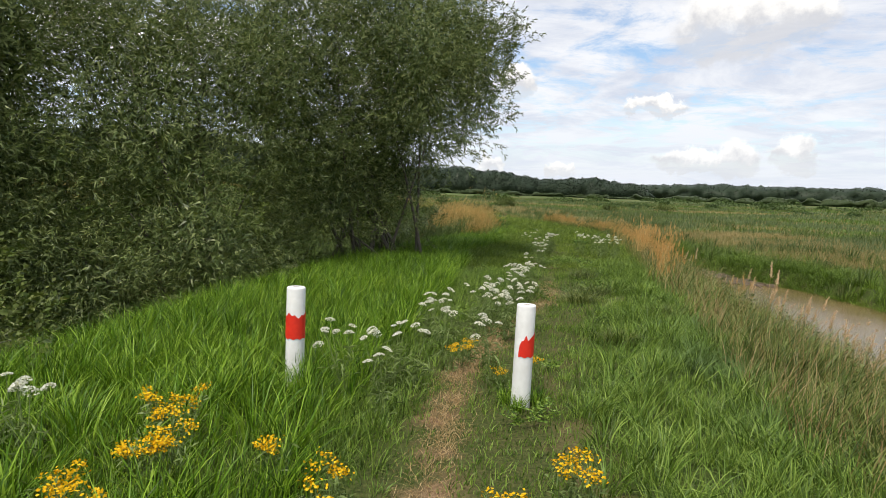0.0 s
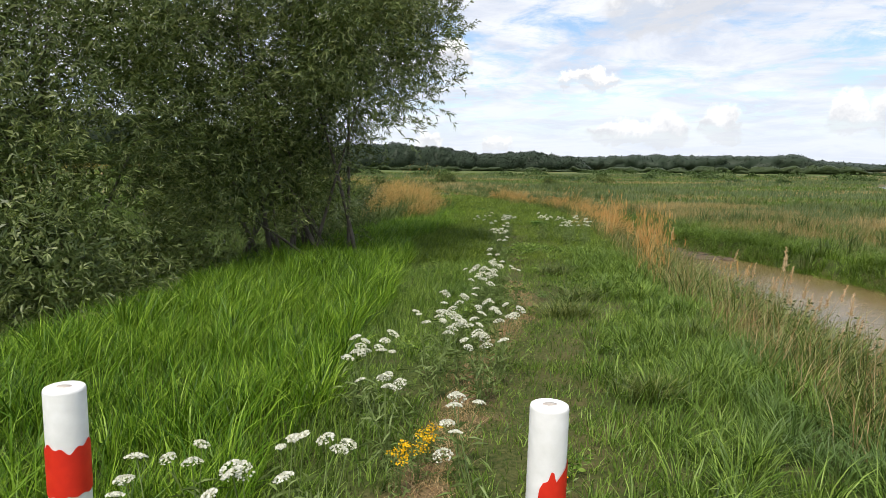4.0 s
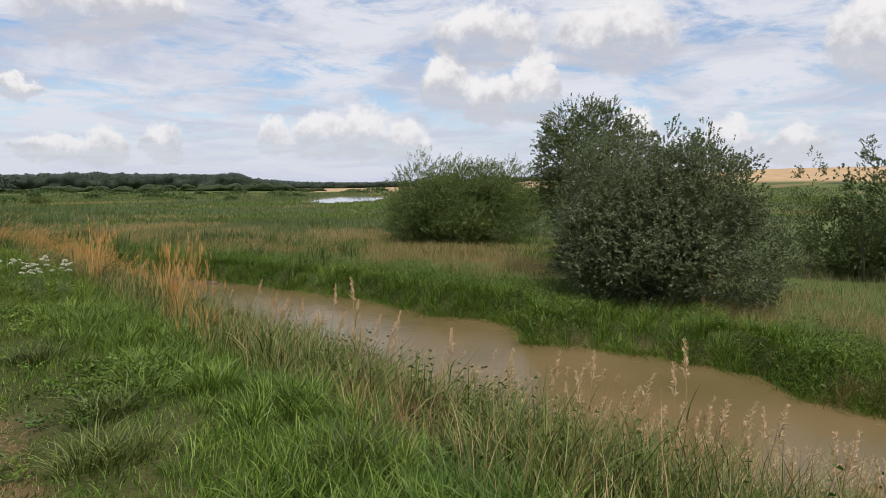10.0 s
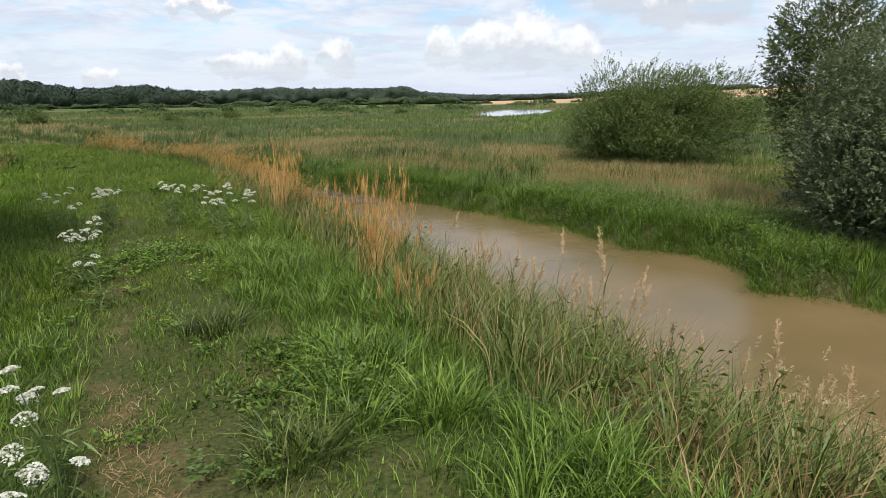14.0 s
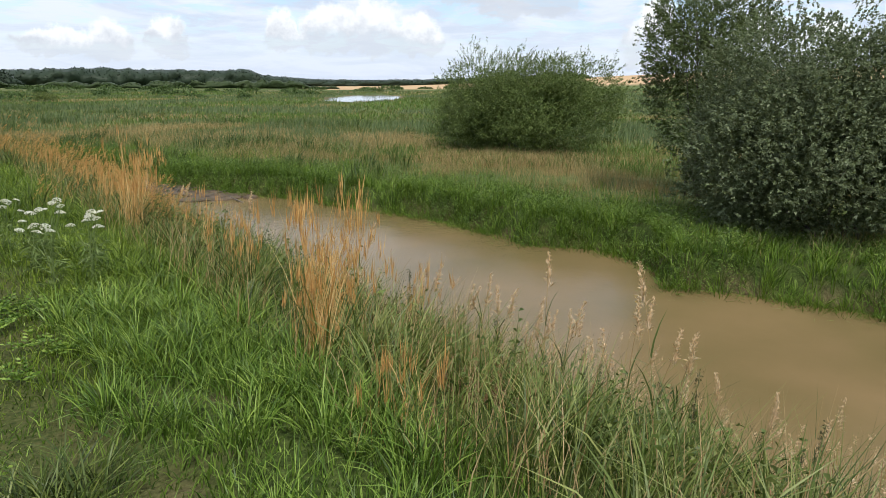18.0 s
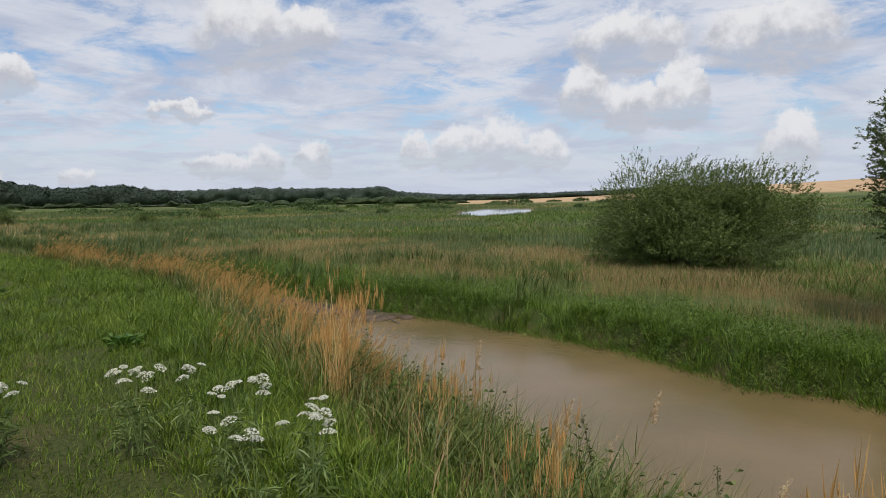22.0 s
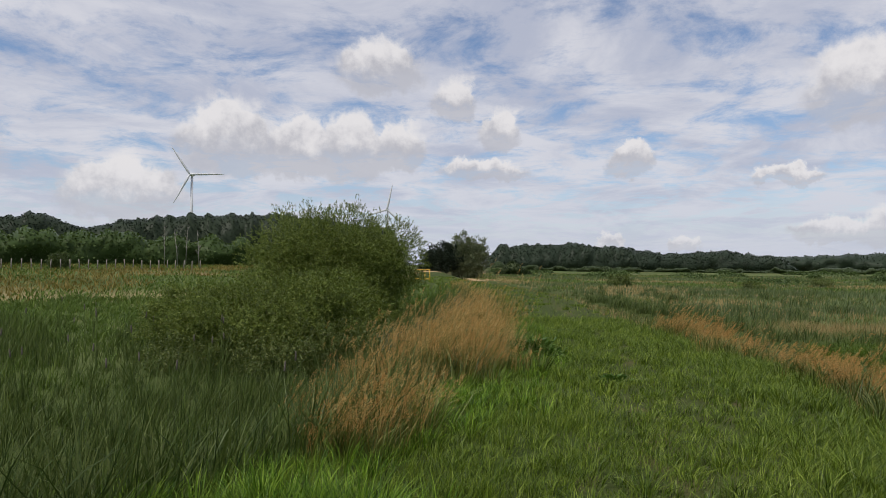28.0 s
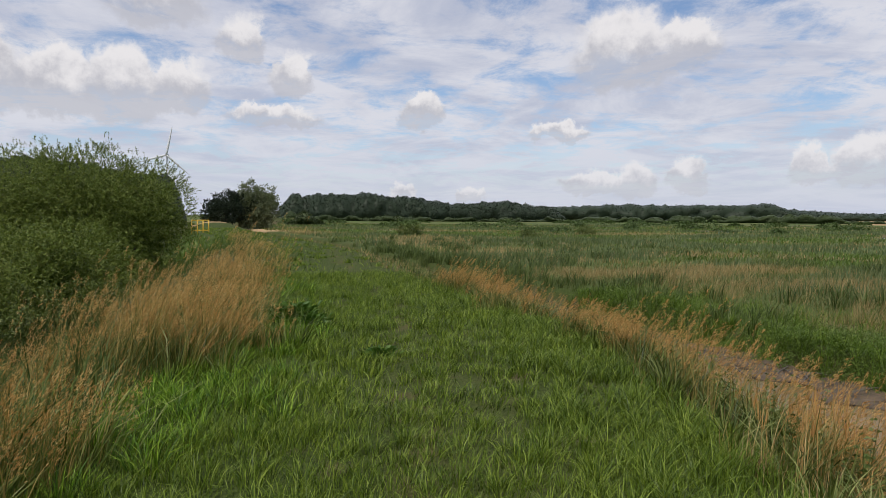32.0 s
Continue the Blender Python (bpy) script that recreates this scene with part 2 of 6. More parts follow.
def ground_material():
    m, nt, N, K = mat_nodes("ground")
    co = N("ShaderNodeTexCoord")

    def nz(scale, detail, stretch=None):
        n = N("ShaderNodeTexNoise")
        n.inputs["Scale"].default_value, n.inputs["Detail"].default_value = scale, detail
        if stretch:
            mp = N("ShaderNodeMapping")
            mp.inputs["Scale"].default_value = stretch
            K(co.outputs["Object"], mp.inputs["Vector"])
            K(mp.outputs[0], n.inputs["Vector"])
        else:
            K(co.outputs["Object"], n.inputs["Vector"])
        return n.outputs["Fac"]

    def mixc(f, a, b):
        n = N("ShaderNodeMixRGB")
        for i, v in enumerate((f, a, b)):
            if isinstance(v, tuple):
                n.inputs[i].default_value = (*v, 1)
            else:
                K(v, n.inputs[i])
        return n.outputs[0]

    def rng(f, a, b):
        n = N("ShaderNodeMapRange")
        n.inputs["From Min"].default_value, n.inputs["From Max"].default_value = a, b
        K(f, n.inputs["Value"])
        return n.outputs[0]

    def attr(name):
        n = N("ShaderNodeAttribute")
        n.attribute_name = name
        return n.outputs["Fac"]

    turf = mixc(rng(nz(30.0, 6.0), 0.35, 0.65), (0.028, 0.044, 0.010), (0.072, 0.098, 0.024))
    thatch = mixc(rng(nz(70.0, 4.0), 0.3, 0.7), (0.06, 0.050, 0.026), (0.15, 0.125, 0.065))
    near = mixc(rng(nz(2.2, 6.0), 0.58, 0.76), turf, thatch)
    near = mixc(attr("trod"), near, mixc(rng(nz(40.0, 6.0), 0.35, 0.65), (0.034, 0.048, 0.012), (0.098, 0.098, 0.036)))
    soil = mixc(rng(nz(55.0, 6.0), 0.3, 0.7), (0.13, 0.080, 0.045), (0.28, 0.185, 0.11))
    sa = N("ShaderNodeMath")
    sa.operation, sa.use_clamp = "MULTIPLY", True
    K(attr("soil"), sa.inputs[0])
    K(rng(nz(2.8, 6.0), 0.45, 0.58), sa.inputs[1])
    near = mixc(sa.outputs[0], near, soil)
    far_a = mixc(rng(nz(0.045, 8.0, (0.7, 2.2, 1)), 0.38, 0.62), (0.068, 0.096, 0.026), (0.112, 0.142, 0.048))
    far_b = mixc(rng(nz(0.03, 8.0, (0.6, 2.6, 1)), 0.56, 0.66), far_a, (0.21, 0.165, 0.08))
    far_c = mixc(rng(nz(0.02, 6.0, (1.3, 3.0, 1)), 0.60, 0.66), far_b, (0.050, 0.074, 0.028))
    base = mixc(attr("marsh"), near, far_c)
    straw = mixc(rng(nz(0.05, 6.0, (1, 3, 1)), 0.3, 0.7), (0.42, 0.28, 0.15), (0.52, 0.37, 0.22))
    base = mixc(attr("stubble"), base, straw)
    mud = mixc(rng(nz(8.0, 6.0), 0.3, 0.7), (0.09, 0.06, 0.035), (0.19, 0.13, 0.08))
    base = mixc(attr("mud"), base, mud)
    bs = N("ShaderNodeBsdfPrincipled")
    bs.inputs["Roughness"].default_value = 0.95
    bs.inputs["Specular IOR Level"].default_value = 0.1
    K(base, bs.inputs["Base Color"])
    bp = N("ShaderNodeBump")
    bp.inputs["Strength"].default_value, bp.inputs["Distance"].default_value = 0.7, 0.05
    K(nz(28.0, 8.0), bp.inputs["Height"])
    K(bp.outputs[0], bs.inputs["Normal"])
    out = N("ShaderNodeOutputMaterial")
    K(bs.outputs[0], out.inputs["Surface"])
    return m


def water_material():
    m, nt, N, K = mat_nodes("muddy_water")
    co = N("ShaderNodeTexCoord")
    n1, n2 = N("ShaderNodeTexNoise"), N("ShaderNodeTexNoise")
    n1.inputs["Scale"].default_value, n1.inputs["Detail"].default_value = 0.35, 5.0
    n2.inputs["Scale"].default_value, n2.inputs["Detail"].default_value = 7.0, 6.0
    for n in (n1, n2):
        K(co.outputs["Object"], n.inputs["Vector"])
    r = colour_ramp(N, ((0.33, (0.140, 0.106, 0.044)), (0.67, (0.200, 0.138, 0.065))))
    K(n1.outputs["Fac"], r.inputs[0])
    bs = N("ShaderNodeBsdfPrincipled")
    bs.inputs["Roughness"].default_value, bs.inputs["IOR"].default_value = 0.21, 1.33
    bs.inputs["Specular IOR Level"].default_value = 0.42
    K(r.outputs[0], bs.inputs["Base Color"])
    bp = N("ShaderNodeBump")
    bp.inputs["Strength"].default_value, bp.inputs["Distance"].default_value = 0.25, 0.02
    K(n2.outputs["Fac"], bp.inputs["Height"])
    K(bp.outputs[0], bs.inputs["Normal"])
    out = N("ShaderNodeOutputMaterial")
    K(bs.outputs[0], out.inputs["Surface"])
    return m


M_GROUND, M_WATER = ground_material(), water_material()
# pale blue-grey base colour carries part of the sky's reflection
M_POOL = solid("pool_water", (0.30, 0.33, 0.36), (0.36, 0.39, 0.42), 0.4, 0.06, 0.02)
M_TURF = leafy("turf_grass", (0.036, 0.074, 0.008), (0.114, 0.200, 0.024), (0.255, 0.355, 0.068), 0.2, gloss=0.28, patch=0.3, patch_scale=0.9, tip=(0.088, 0.150, 0.036), tip_amount=0.06)
M_LUSH = leafy("lush_grass", (0.020, 0.062, 0.003), (0.096, 0.205, 0.008), (0.285, 0.430, 0.045), 0.2, gloss=0.25, patch=0.25, patch_scale=0.7)
M_BANK = leafy("bank_grass", (0.030, 0.053, 0.009), (0.106, 0.148, 0.029), (0.255, 0.280, 0.088), 0.2, gloss=0.28, patch=0.4, patch_scale=0.6)
M_REED = leafy("reed_leaf", (0.030, 0.056, 0.012), (0.078, 0.118, 0.030), (0.165, 0.205, 0.068), 0.22, patch=0.3, patch_scale=0.4)
M_DRY = leafy("dry_grass", (0.490, 0.285, 0.100), (0.670, 0.435, 0.180), (0.790, 0.590, 0.300), 0.28, gloss=0.15, patch=0.25, patch_scale=0.8)
M_GOLD = leafy("golden_straw", (0.400, 0.205, 0.070), (0.585, 0.330, 0.120), (0.720, 0.470, 0.200), 0.28, gloss=0.12, patch=0.35, patch_scale=0.7)
M_STRAW = leafy("straw", (0.240, 0.150, 0.070), (0.400, 0.280, 0.135), (0.560, 0.420, 0.240), 0.25, gloss=0.15, patch=0.3, patch_scale=0.5)
M_PLUME = leafy("seed_plume", (0.56, 0.39, 0.24), (0.70, 0.52, 0.35), (0.82, 0.66, 0.48), 0.32, gloss=0.1)
M_FADED = leafy("faded_reed", (0.21, 0.158, 0.064), (0.335, 0.250, 0.110), (0.46, 0.355, 0.178), 0.2, gloss=0.1, patch=0.3, patch_scale=0.2)
M_RIPE = leafy("ripe_stem", (0.13, 0.13, 0.035), (0.27, 0.22, 0.070), (0.45, 0.33, 0.125), 0.25, gloss=0.1)
M_OSIER = leafy("osier_leaf", (0.056, 0.090, 0.019), (0.112, 0.156, 0.037), (0.192, 0.238, 0.076), 0.22, gloss=0.2, patch=0.25, patch_scale=0.5)
M_SHRUB = leafy("shrub_leaf", (0.064, 0.100, 0.015), (0.126, 0.172, 0.029), (0.215, 0.262, 0.062), 0.25, gloss=0.2, patch=0.3, patch_scale=0.5)
M_BROWN = leafy("dead_brown_grass", (0.15, 0.085, 0.04), (0.26, 0.155, 0.08), (0.36, 0.25, 0.14), 0.25, gloss=0.1)
M_FARBANK = leafy("waterside_grass", (0.040, 0.084, 0.007), (0.108, 0.190, 0.018), (0.220, 0.315, 0.050), 0.24, gloss=0.22, patch=0.35, patch_scale=0.35)
M_BLUEREED = leafy("grey_reed", (0.058, 0.090, 0.032), (0.104, 0.144, 0.058), (0.165, 0.205, 0.098), 0.2, patch=0.3, patch_scale=0.1)
M_MARSH = leafy("marsh_grass", (0.062, 0.092, 0.020), (0.118, 0.148, 0.042), (0.210, 0.220, 0.088), 0.22, patch=0.5, patch_scale=0.12)
M_WILLOW = leafy("willow_leaf", (0.050, 0.080, 0.020), (0.114, 0.158, 0.042), (0.265, 0.308, 0.115), 0.25, gloss=0.4, patch=0.3, patch_scale=0.6)
M_SALLOW = leafy("sallow_leaf", (0.098, 0.128, 0.060), (0.154, 0.190, 0.096), (0.222, 0.262, 0.146), 0.30, gloss=0.28, patch=0.25, patch_scale=0.6)
M_POPLAR = leafy("poplar_leaf", (0.064, 0.092, 0.026), (0.100, 0.136, 0.040), (0.155, 0.190, 0.072), 0.28, gloss=0.28)
M_HEDGE = leafy("hedge_leaf", (0.046, 0.074, 0.020), (0.078, 0.114, 0.033), (0.124, 0.164, 0.054), 0.25, gloss=0.2)
M_BRAMBLE = leafy("bramble_leaf", (0.049, 0.080, 0.014), (0.097, 0.135, 0.028), (0.184, 0.210, 0.062), 0.22, gloss=0.3)
# base colour lifted and slightly blued, standing in for distance haze
M_WOOD = leafy("far_wood", (0.016, 0.026, 0.017), (0.028, 0.042, 0.026), (0.046, 0.064, 0.038), 0.08, gloss=0.1, patch=0.35, patch_scale=0.05)
M_CONIFER = leafy("conifer_needles", (0.014, 0.023, 0.015), (0.024, 0.036, 0.021), (0.042, 0.056, 0.032), 0.05, gloss=0.1, patch=0.35, patch_scale=0.1)
M_MEADOW = leafy("meadow_grass", (0.120, 0.105, 0.024), (0.200, 0.160, 0.042), (0.300, 0.230, 0.075), 0.2, gloss=0.12, patch=0.4, patch_scale=0.12)
M_EDGE = leafy("edge_leaf", (0.022, 0.036, 0.015), (0.040, 0.060, 0.023), (0.068, 0.088, 0.036), 0.15, gloss=0.1, patch=0.4, patch_scale=0.08)
M_ORCHARD = leafy("far_orchard", (0.040, 0.068, 0.020), (0.066, 0.104, 0.032), (0.105, 0.150, 0.052), 0.2, gloss=0.1, patch=0.3, patch_scale=0.1)
M_SEDGE = leafy("green_sedge", (0.055, 0.098, 0.016), (0.096, 0.158, 0.028), (0.160, 0.222, 0.052), 0.2, gloss=0.15, patch=0.4, patch_scale=0.1)
# turf colour darkened to carry the duller light further along the path
M_DIM_TURF = leafy("dim_lit_turf", (0.026, 0.056, 0.004), (0.104, 0.170, 0.013), (0.252, 0.332, 0.048), 0.2, gloss=0.26, patch=0.35, patch_scale=0.8)
M_GREYLEAF = leafy("grey_weed_leaf", (0.085, 0.110, 0.062), (0.135, 0.165, 0.100), (0.215, 0.235, 0.165), 0.2, gloss=0.15)
M_HERB = leafy("herb_leaf", (0.040, 0.080, 0.009), (0.098, 0.168, 0.022), (0.190, 0.268, 0.050), 0.22, gloss=0.3, patch=0.3, patch_scale=0.6)
M_DOCK = leafy("dock_leaf", (0.040, 0.100, 0.012), (0.075, 0.160, 0.022), (0.130, 0.220, 0.045), 0.3, gloss=0.4)
M_FLOWER = leafy("white_flower", (0.62, 0.62, 0.56), (0.74, 0.74, 0.68), (0.82, 0.82, 0.78), 0.3, gloss=0.1)
M_YELLOW = leafy("yellow_flower", (0.62, 0.33, 0.006), (0.78, 0.46, 0.01), (0.85, 0.58, 0.03), 0.25, gloss=0.1)
M_STEM = leafy("green_stem", (0.10, 0.15, 0.04), (0.15, 0.21, 0.06), (0.2, 0.26, 0.1), 0.15, gloss=0.2)
M_DARKSTEM = leafy("dark_weed", (0.065, 0.075, 0.035), (0.11, 0.11, 0.055), (0.17, 0.15, 0.085), 0.2, gloss=0.1)
M_BARK = solid("willow_bark", (0.060, 0.050, 0.040), (0.165, 0.145, 0.115), 18.0, 0.9, 0.6)
M_PALEBARK = solid("pale_bark", (0.22, 0.20, 0.17), (0.38, 0.36, 0.32), 9.0, 0.9, 0.4)
M_WHITE = solid("white_paint", (0.70, 0.70, 0.68), (0.80, 0.80, 0.79), 25.0, 0.5, 0.12)
M_RED = solid("red_paint", (0.60, 0.018, 0.007), (0.72, 0.030, 0.011), 25.0, 0.5, 0.12)
M_STUMP = solid("cut_wood", (0.30, 0.27, 0.24), (0.55, 0.50, 0.45), 40.0, 0.85, 0.4)
M_GATE = solid("yellow_paint", (0.62, 0.36, 0.02), (0.72, 0.46, 0.05), 14.0, 0.5, 0.1)
M_TURBINE = solid("turbine_white", (0.55, 0.57, 0.60), (0.66, 0.68, 0.70), 0.3, 0.5, 0.0)
M_POST = solid("weathered_post", (0.16, 0.14, 0.12), (0.30, 0.27, 0.23), 14.0, 0.9, 0.4)
M_STONE = solid("muddy_stone", (0.048, 0.034, 0.020), (0.135, 0.094, 0.054), 9.0, 0.85, 0.6)

# ---- mesh helpers ----


def mesh_arrays(name, verts, tris, material, smooth=False):
    me = bpy.data.meshes.new(name)
    verts, tris = np.asarray(verts, np.float32), np.asarray(tris, np.int32)
    me.vertices.add(len(verts))
    me.vertices.foreach_set("co", verts.ravel())
    me.loops.add(3 * len(tris))
    me.loops.foreach_set("vertex_index", tris.ravel())
    me.polygons.add(len(tris))
    me.polygons.foreach_set("loop_start", np.arange(0, 3 * len(tris), 3, dtype=np.int32))
    if smooth:
        me.polygons.foreach_set("use_smooth", np.ones(len(tris), bool))
    me.update(calc_edges=True)
    me.materials.append(material)
    return me


def join(pieces):
    """Several (verts, tris) as one."""
    vs, ts, k = [], [], 0
    for v, t in pieces:
        if len(v):
            vs.append(v)
            ts.append(np.asarray(t) + k)
            k += len(v)
    return np.concatenate(vs), np.concatenate(ts)


def part(name, geom, material, parent, label="", smooth=False):
    ob = new(name, mesh_arrays(name, geom[0], geom[1], material, smooth))
    ob.parent = parent
    return tagged(ob, label)


def thing(name, x, y, z, label, category, group=""):
    ob = new(name)
    ob.location = (x, y, z)
    ob.empty_display_size = 0.1
    return tagged(ob, label, category, group)


def stuff(name, geom, material, label, category):
    return tagged(new(name, mesh_arrays(name, geom[0], geom[1], material)), label, category, kind="stuff")


RNG = np.random.default_rng(7)


def blades(P, H, W, seg=2, lean=0.35, wind=(0.10, 0.02), spread=1.0):
    """Tapering, bending grass blades: (verts, tris)."""
    n = len(P)
    H, W = np.broadcast_to(H, n).astype(float), np.broadcast_to(W, n).astype(float)
    a = RNG.uniform(0, 2 * np.pi, n)
    b = RNG.uniform(0, 2 * np.pi, n)
    side = np.stack([np.cos(a), np.sin(a), np.zeros(n)], 1) * (W / 2)[:, None]
    ln = RNG.uniform(0.15, 1.0, n) * lean
    tow = np.stack([np.cos(b) * ln * spread + wind[0], np.sin(b) * ln * spread + wind[1], np.zeros(n)], 1)
    rows = []
    for k in range(seg + 1):
        u = k / seg
        c = P + tow * (H * (0.25 * u + 0.75 * u * u))[:, None]
        c[:, 2] += H * (u - 0.30 * np.minimum(ln, 1.2) * u * u)
        w = (1.0, 0.92, 0.62, 0.35)[k] if seg == 3 else (1.0, 0.75, 0)[k] if seg == 2 else 1.0 - u
        if k < seg:
            rows += [c - side * w, c + side * w]
        else:
            rows.append(c)
    m = 2 * seg + 1
    V = np.stack(rows, 1).reshape(-1, 3)
    base = []
    for k in range(seg - 1):
        base += [(2 * k, 2 * k + 1, 2 * k + 3), (2 * k, 2 * k + 3, 2 * k + 2)]
    base.append((2 * seg - 2, 2 * seg - 1, 2 * seg))
    T = (np.arange(n)[:, None, None] * m + np.array(base)[None]).reshape(-1, 3)
    return V, T


def tussocks(cx, cy, per, size, h, w, seg=3, arch=0.9, wind=(0.06, 0.0), upright=0.25):
    """Tufts whose blades fan out and arch over: (verts, tris)."""
    n = len(cx) * per
    i = np.repeat(np.arange(len(cx)), per)
    k = RNG.uniform(0.65, 1.25, len(cx))[i]
    a, r = RNG.uniform(0, 2 * np.pi, n), np.sqrt(RNG.random(n))
    x, y = np.asarray(cx)[i] + size * k * r * np.cos(a) * 0.6, np.asarray(cy)[i] + size * k * r * np.sin(a) * 0.6
    P = on_ground(x, y)
    H = (np.asarray(h)[i] if np.ndim(h) else h) * k * RNG.uniform(0.55, 1.1, n)
    W = w * RNG.uniform(0.7, 1.3, n)
    out = (upright + (1 - upright) * r) * arch * RNG.uniform(0.6, 1.2, n)
    b = a + RNG.normal(0, 0.5, n)
    t = b + np.pi / 2 + RNG.normal(0, 0.6, n)
    side = np.stack([np.cos(t), np.sin(t), RNG.normal(0, 0.25, n)], 1) * (W / 2)[:, None]
    rows = []
    for q in range(seg + 1):
        u = q / seg
        c = P.copy()
        f = H * out * (0.2 * u + 0.8 * u * u)
        c[:, 0] += np.cos(b) * f + wind[0] * H * u
        c[:, 1] += np.sin(b) * f + wind[1] * H * u
        c[:, 2] += H * (u - 0.42 * np.minimum(out, 1.3) * u * u)
        g = (0.8, 1.0, 0.7, 0.0)[q] if seg == 3 else (0.9, 0.9, 0.0)[q]
        rows += [c - side * g, c + side * g] if q < seg else [c]
    m = 2 * seg + 1
    base = []
    for q in range(seg - 1):
        base += [(2 * q, 2 * q + 1, 2 * q + 3), (2 * q, 2 * q + 3, 2 * q + 2)]
    base.append((2 * seg - 2, 2 * seg - 1, 2 * seg))
    return np.stack(rows, 1).reshape(-1, 3), (np.arange(n)[:, None, None] * m + np.array(base)[None]).reshape(-1, 3)


def leaves(P, D, L, W, droop=0.2, plain=False, face=None):
    """Pointed leaves from P along D, length L, width W; plain ones are a single triangle."""
    n = len(P)
    L, W = np.broadcast_to(L, n)[:, None], np.broadcast_to(W, n)[:, None]
    D = D / np.maximum(np.linalg.norm(D, axis=1, keepdims=True), 1e-6)
    r = RNG.normal(size=(n, 3)) if face is None else face
    S = np.cross(D, r)
    S /= np.maximum(np.linalg.norm(S, axis=1, keepdims=True), 1e-6)
    mid = P + D * L * 0.45
    tip = P + D * L
    tip[:, 2] -= L[:, 0] * droop
    if plain:
        V = np.stack([P - S * W * 0.45, P + S * W * 0.45 + D * L * 0.25, tip], 1).reshape(-1, 3)
        return V, np.arange(3 * n).reshape(-1, 3)
    V = np.stack([P, mid - S * W / 2, tip, mid + S * W / 2], 1).reshape(-1, 3)
    T = (np.arange(n)[:, None, None] * 4 + np.array([(0, 1, 2), (0, 2, 3)])[None]).reshape(-1, 3)
    return V, T


def mounds(cx, cy, size, tall, per, leaf, width, plain=True):
    """Leafy clumps heaped up from the ground, their leaves turned outward and to the sky: (verts, tris)."""
    n = len(cx) * per
    i = np.repeat(np.arange(len(cx)), per)
    k = RNG.uniform(0.6, 1.25, len(cx))[i]
    a, r = RNG.uniform(0, 2 * np.pi, n), np.sqrt(RNG.random(n))
    size, tall = (np.broadcast_to(v, len(cx))[i] * k for v in (size, tall))
    knob = 1 + 0.25 * np.sin(3 * a + 5.0 * i) * r
    x, y = np.asarray(cx)[i] + size * r * np.cos(a) * knob, np.asarray(cy)[i] + size * r * np.sin(a) * knob
    P = on_ground(x, y)
    P[:, 2] += tall * np.sqrt(np.maximum(1 - 0.92 * r * r, 0.05)) * RNG.random(n) ** 0.35 * RNG.uniform(0.8, 1.12, n)
    o = np.stack([np.cos(a) * r, np.sin(a) * r, np.zeros(n)], 1)
    D = o * 0.9 + np.array([0.05, 0.0, 0.45]) + RNG.normal(0, 0.45, (n, 3))
    F = o * 0.8 + np.array([0.0, 0.0, 0.7]) + RNG.normal(0, 0.4, (n, 3))
    return leaves(P, D, np.broadcast_to(leaf, len(cx))[i] * RNG.uniform(0.6, 1.3, n), np.broadcast_to(width, len(cx))[i] * RNG.uniform(0.7, 1.3, n), 0.25, plain, F)


def tube(path, radii, sides=6, cap=True):
    """A round tapering rod along points."""
    path, n = np.asarray(path, float), len(path)
    tan = np.gradient(path, axis=0)
    tan /= np.maximum(np.linalg.norm(tan, axis=1, keepdims=True), 1e-9)
    ref = np.array([0.0, 0.0, 1.0]) if abs(tan[0][2]) < 0.9 else np.array([1.0, 0.0, 0.0])
    V, T = [], []
    for i in range(n):
        s = np.cross(tan[i], ref)
        s /= max(np.linalg.norm(s), 1e-9)
        q = np.cross(tan[i], s)
        for k in range(sides):
            a = 2 * np.pi * k / sides
            V.append(path[i] + radii[i] * (s * np.cos(a) + q * np.sin(a)))
    for i in range(n - 1):
        for k in range(sides):
            a, b = i * sides + k, i * sides + (k + 1) % sides
            T += [(a, b, b + sides), (a, b + sides, a + sides)]
    if cap:
        V += [path[0], path[-1]]
        e = len(V)
        for k in range(sides):
            T.append((e - 2, (k + 1) % sides, k))
            T.append((e - 1, (n - 1) * sides + k, (n - 1) * sides + (k + 1) % sides))
    return np.array(V), np.array(T)


# ---- plan ----
WATER = -2.5
LEFT_Y, LEFT_X = (-30, 0, 5, 10, 15, 18, 22, 27, 31, 42, 55, 69, 90, 200), (-3.2, -3.0, -2.9, -2.0, -1.0, 0.0, 1.4, 1.6, 1.2, -0.4, -3, -7, -13, -36)
RIGHT_Y, RIGHT_X = (-30, 0, 3.7, 7, 12.5, 17, 22, 25, 27, 29.4, 37, 50, 69, 90, 200), (2, 2, 2.3, 3, 4, 4.9, 5.7, 6, 6, 5.4, 4.3, 2.6, -2.5, -9, -32)
NEAR_Y, NEAR_X = (-30, 0, 8, 13, 19, 23, 33, 38, 45, 60, 80, 97, 120, 200), (7.4, 8, 8.4, 9, 9.6, 10.4, 10.8, 11.2, 10.8, 6.5, 1.5, -1.5, -7.5, -31)
FAR_Y = (-30, 0, 5.8, 8, 9.2, 11.3, 13.5, 14.6, 15.4, 16.4, 17.5, 18.7, 20, 22.5, 26, 29, 31.5, 34, 36.7, 39, 45, 60, 80, 97, 120, 200)
FAR_X = (13, 13.3, 14, 14.1, 15.2, 15.4, 15, 14.5, 15.7, 16.3, 16.4, 15.7, 16.1, 16.6, 16.3, 16, 15.2, 14.4, 14, 14.1, 13, 9, 4, 1, -5, -29)
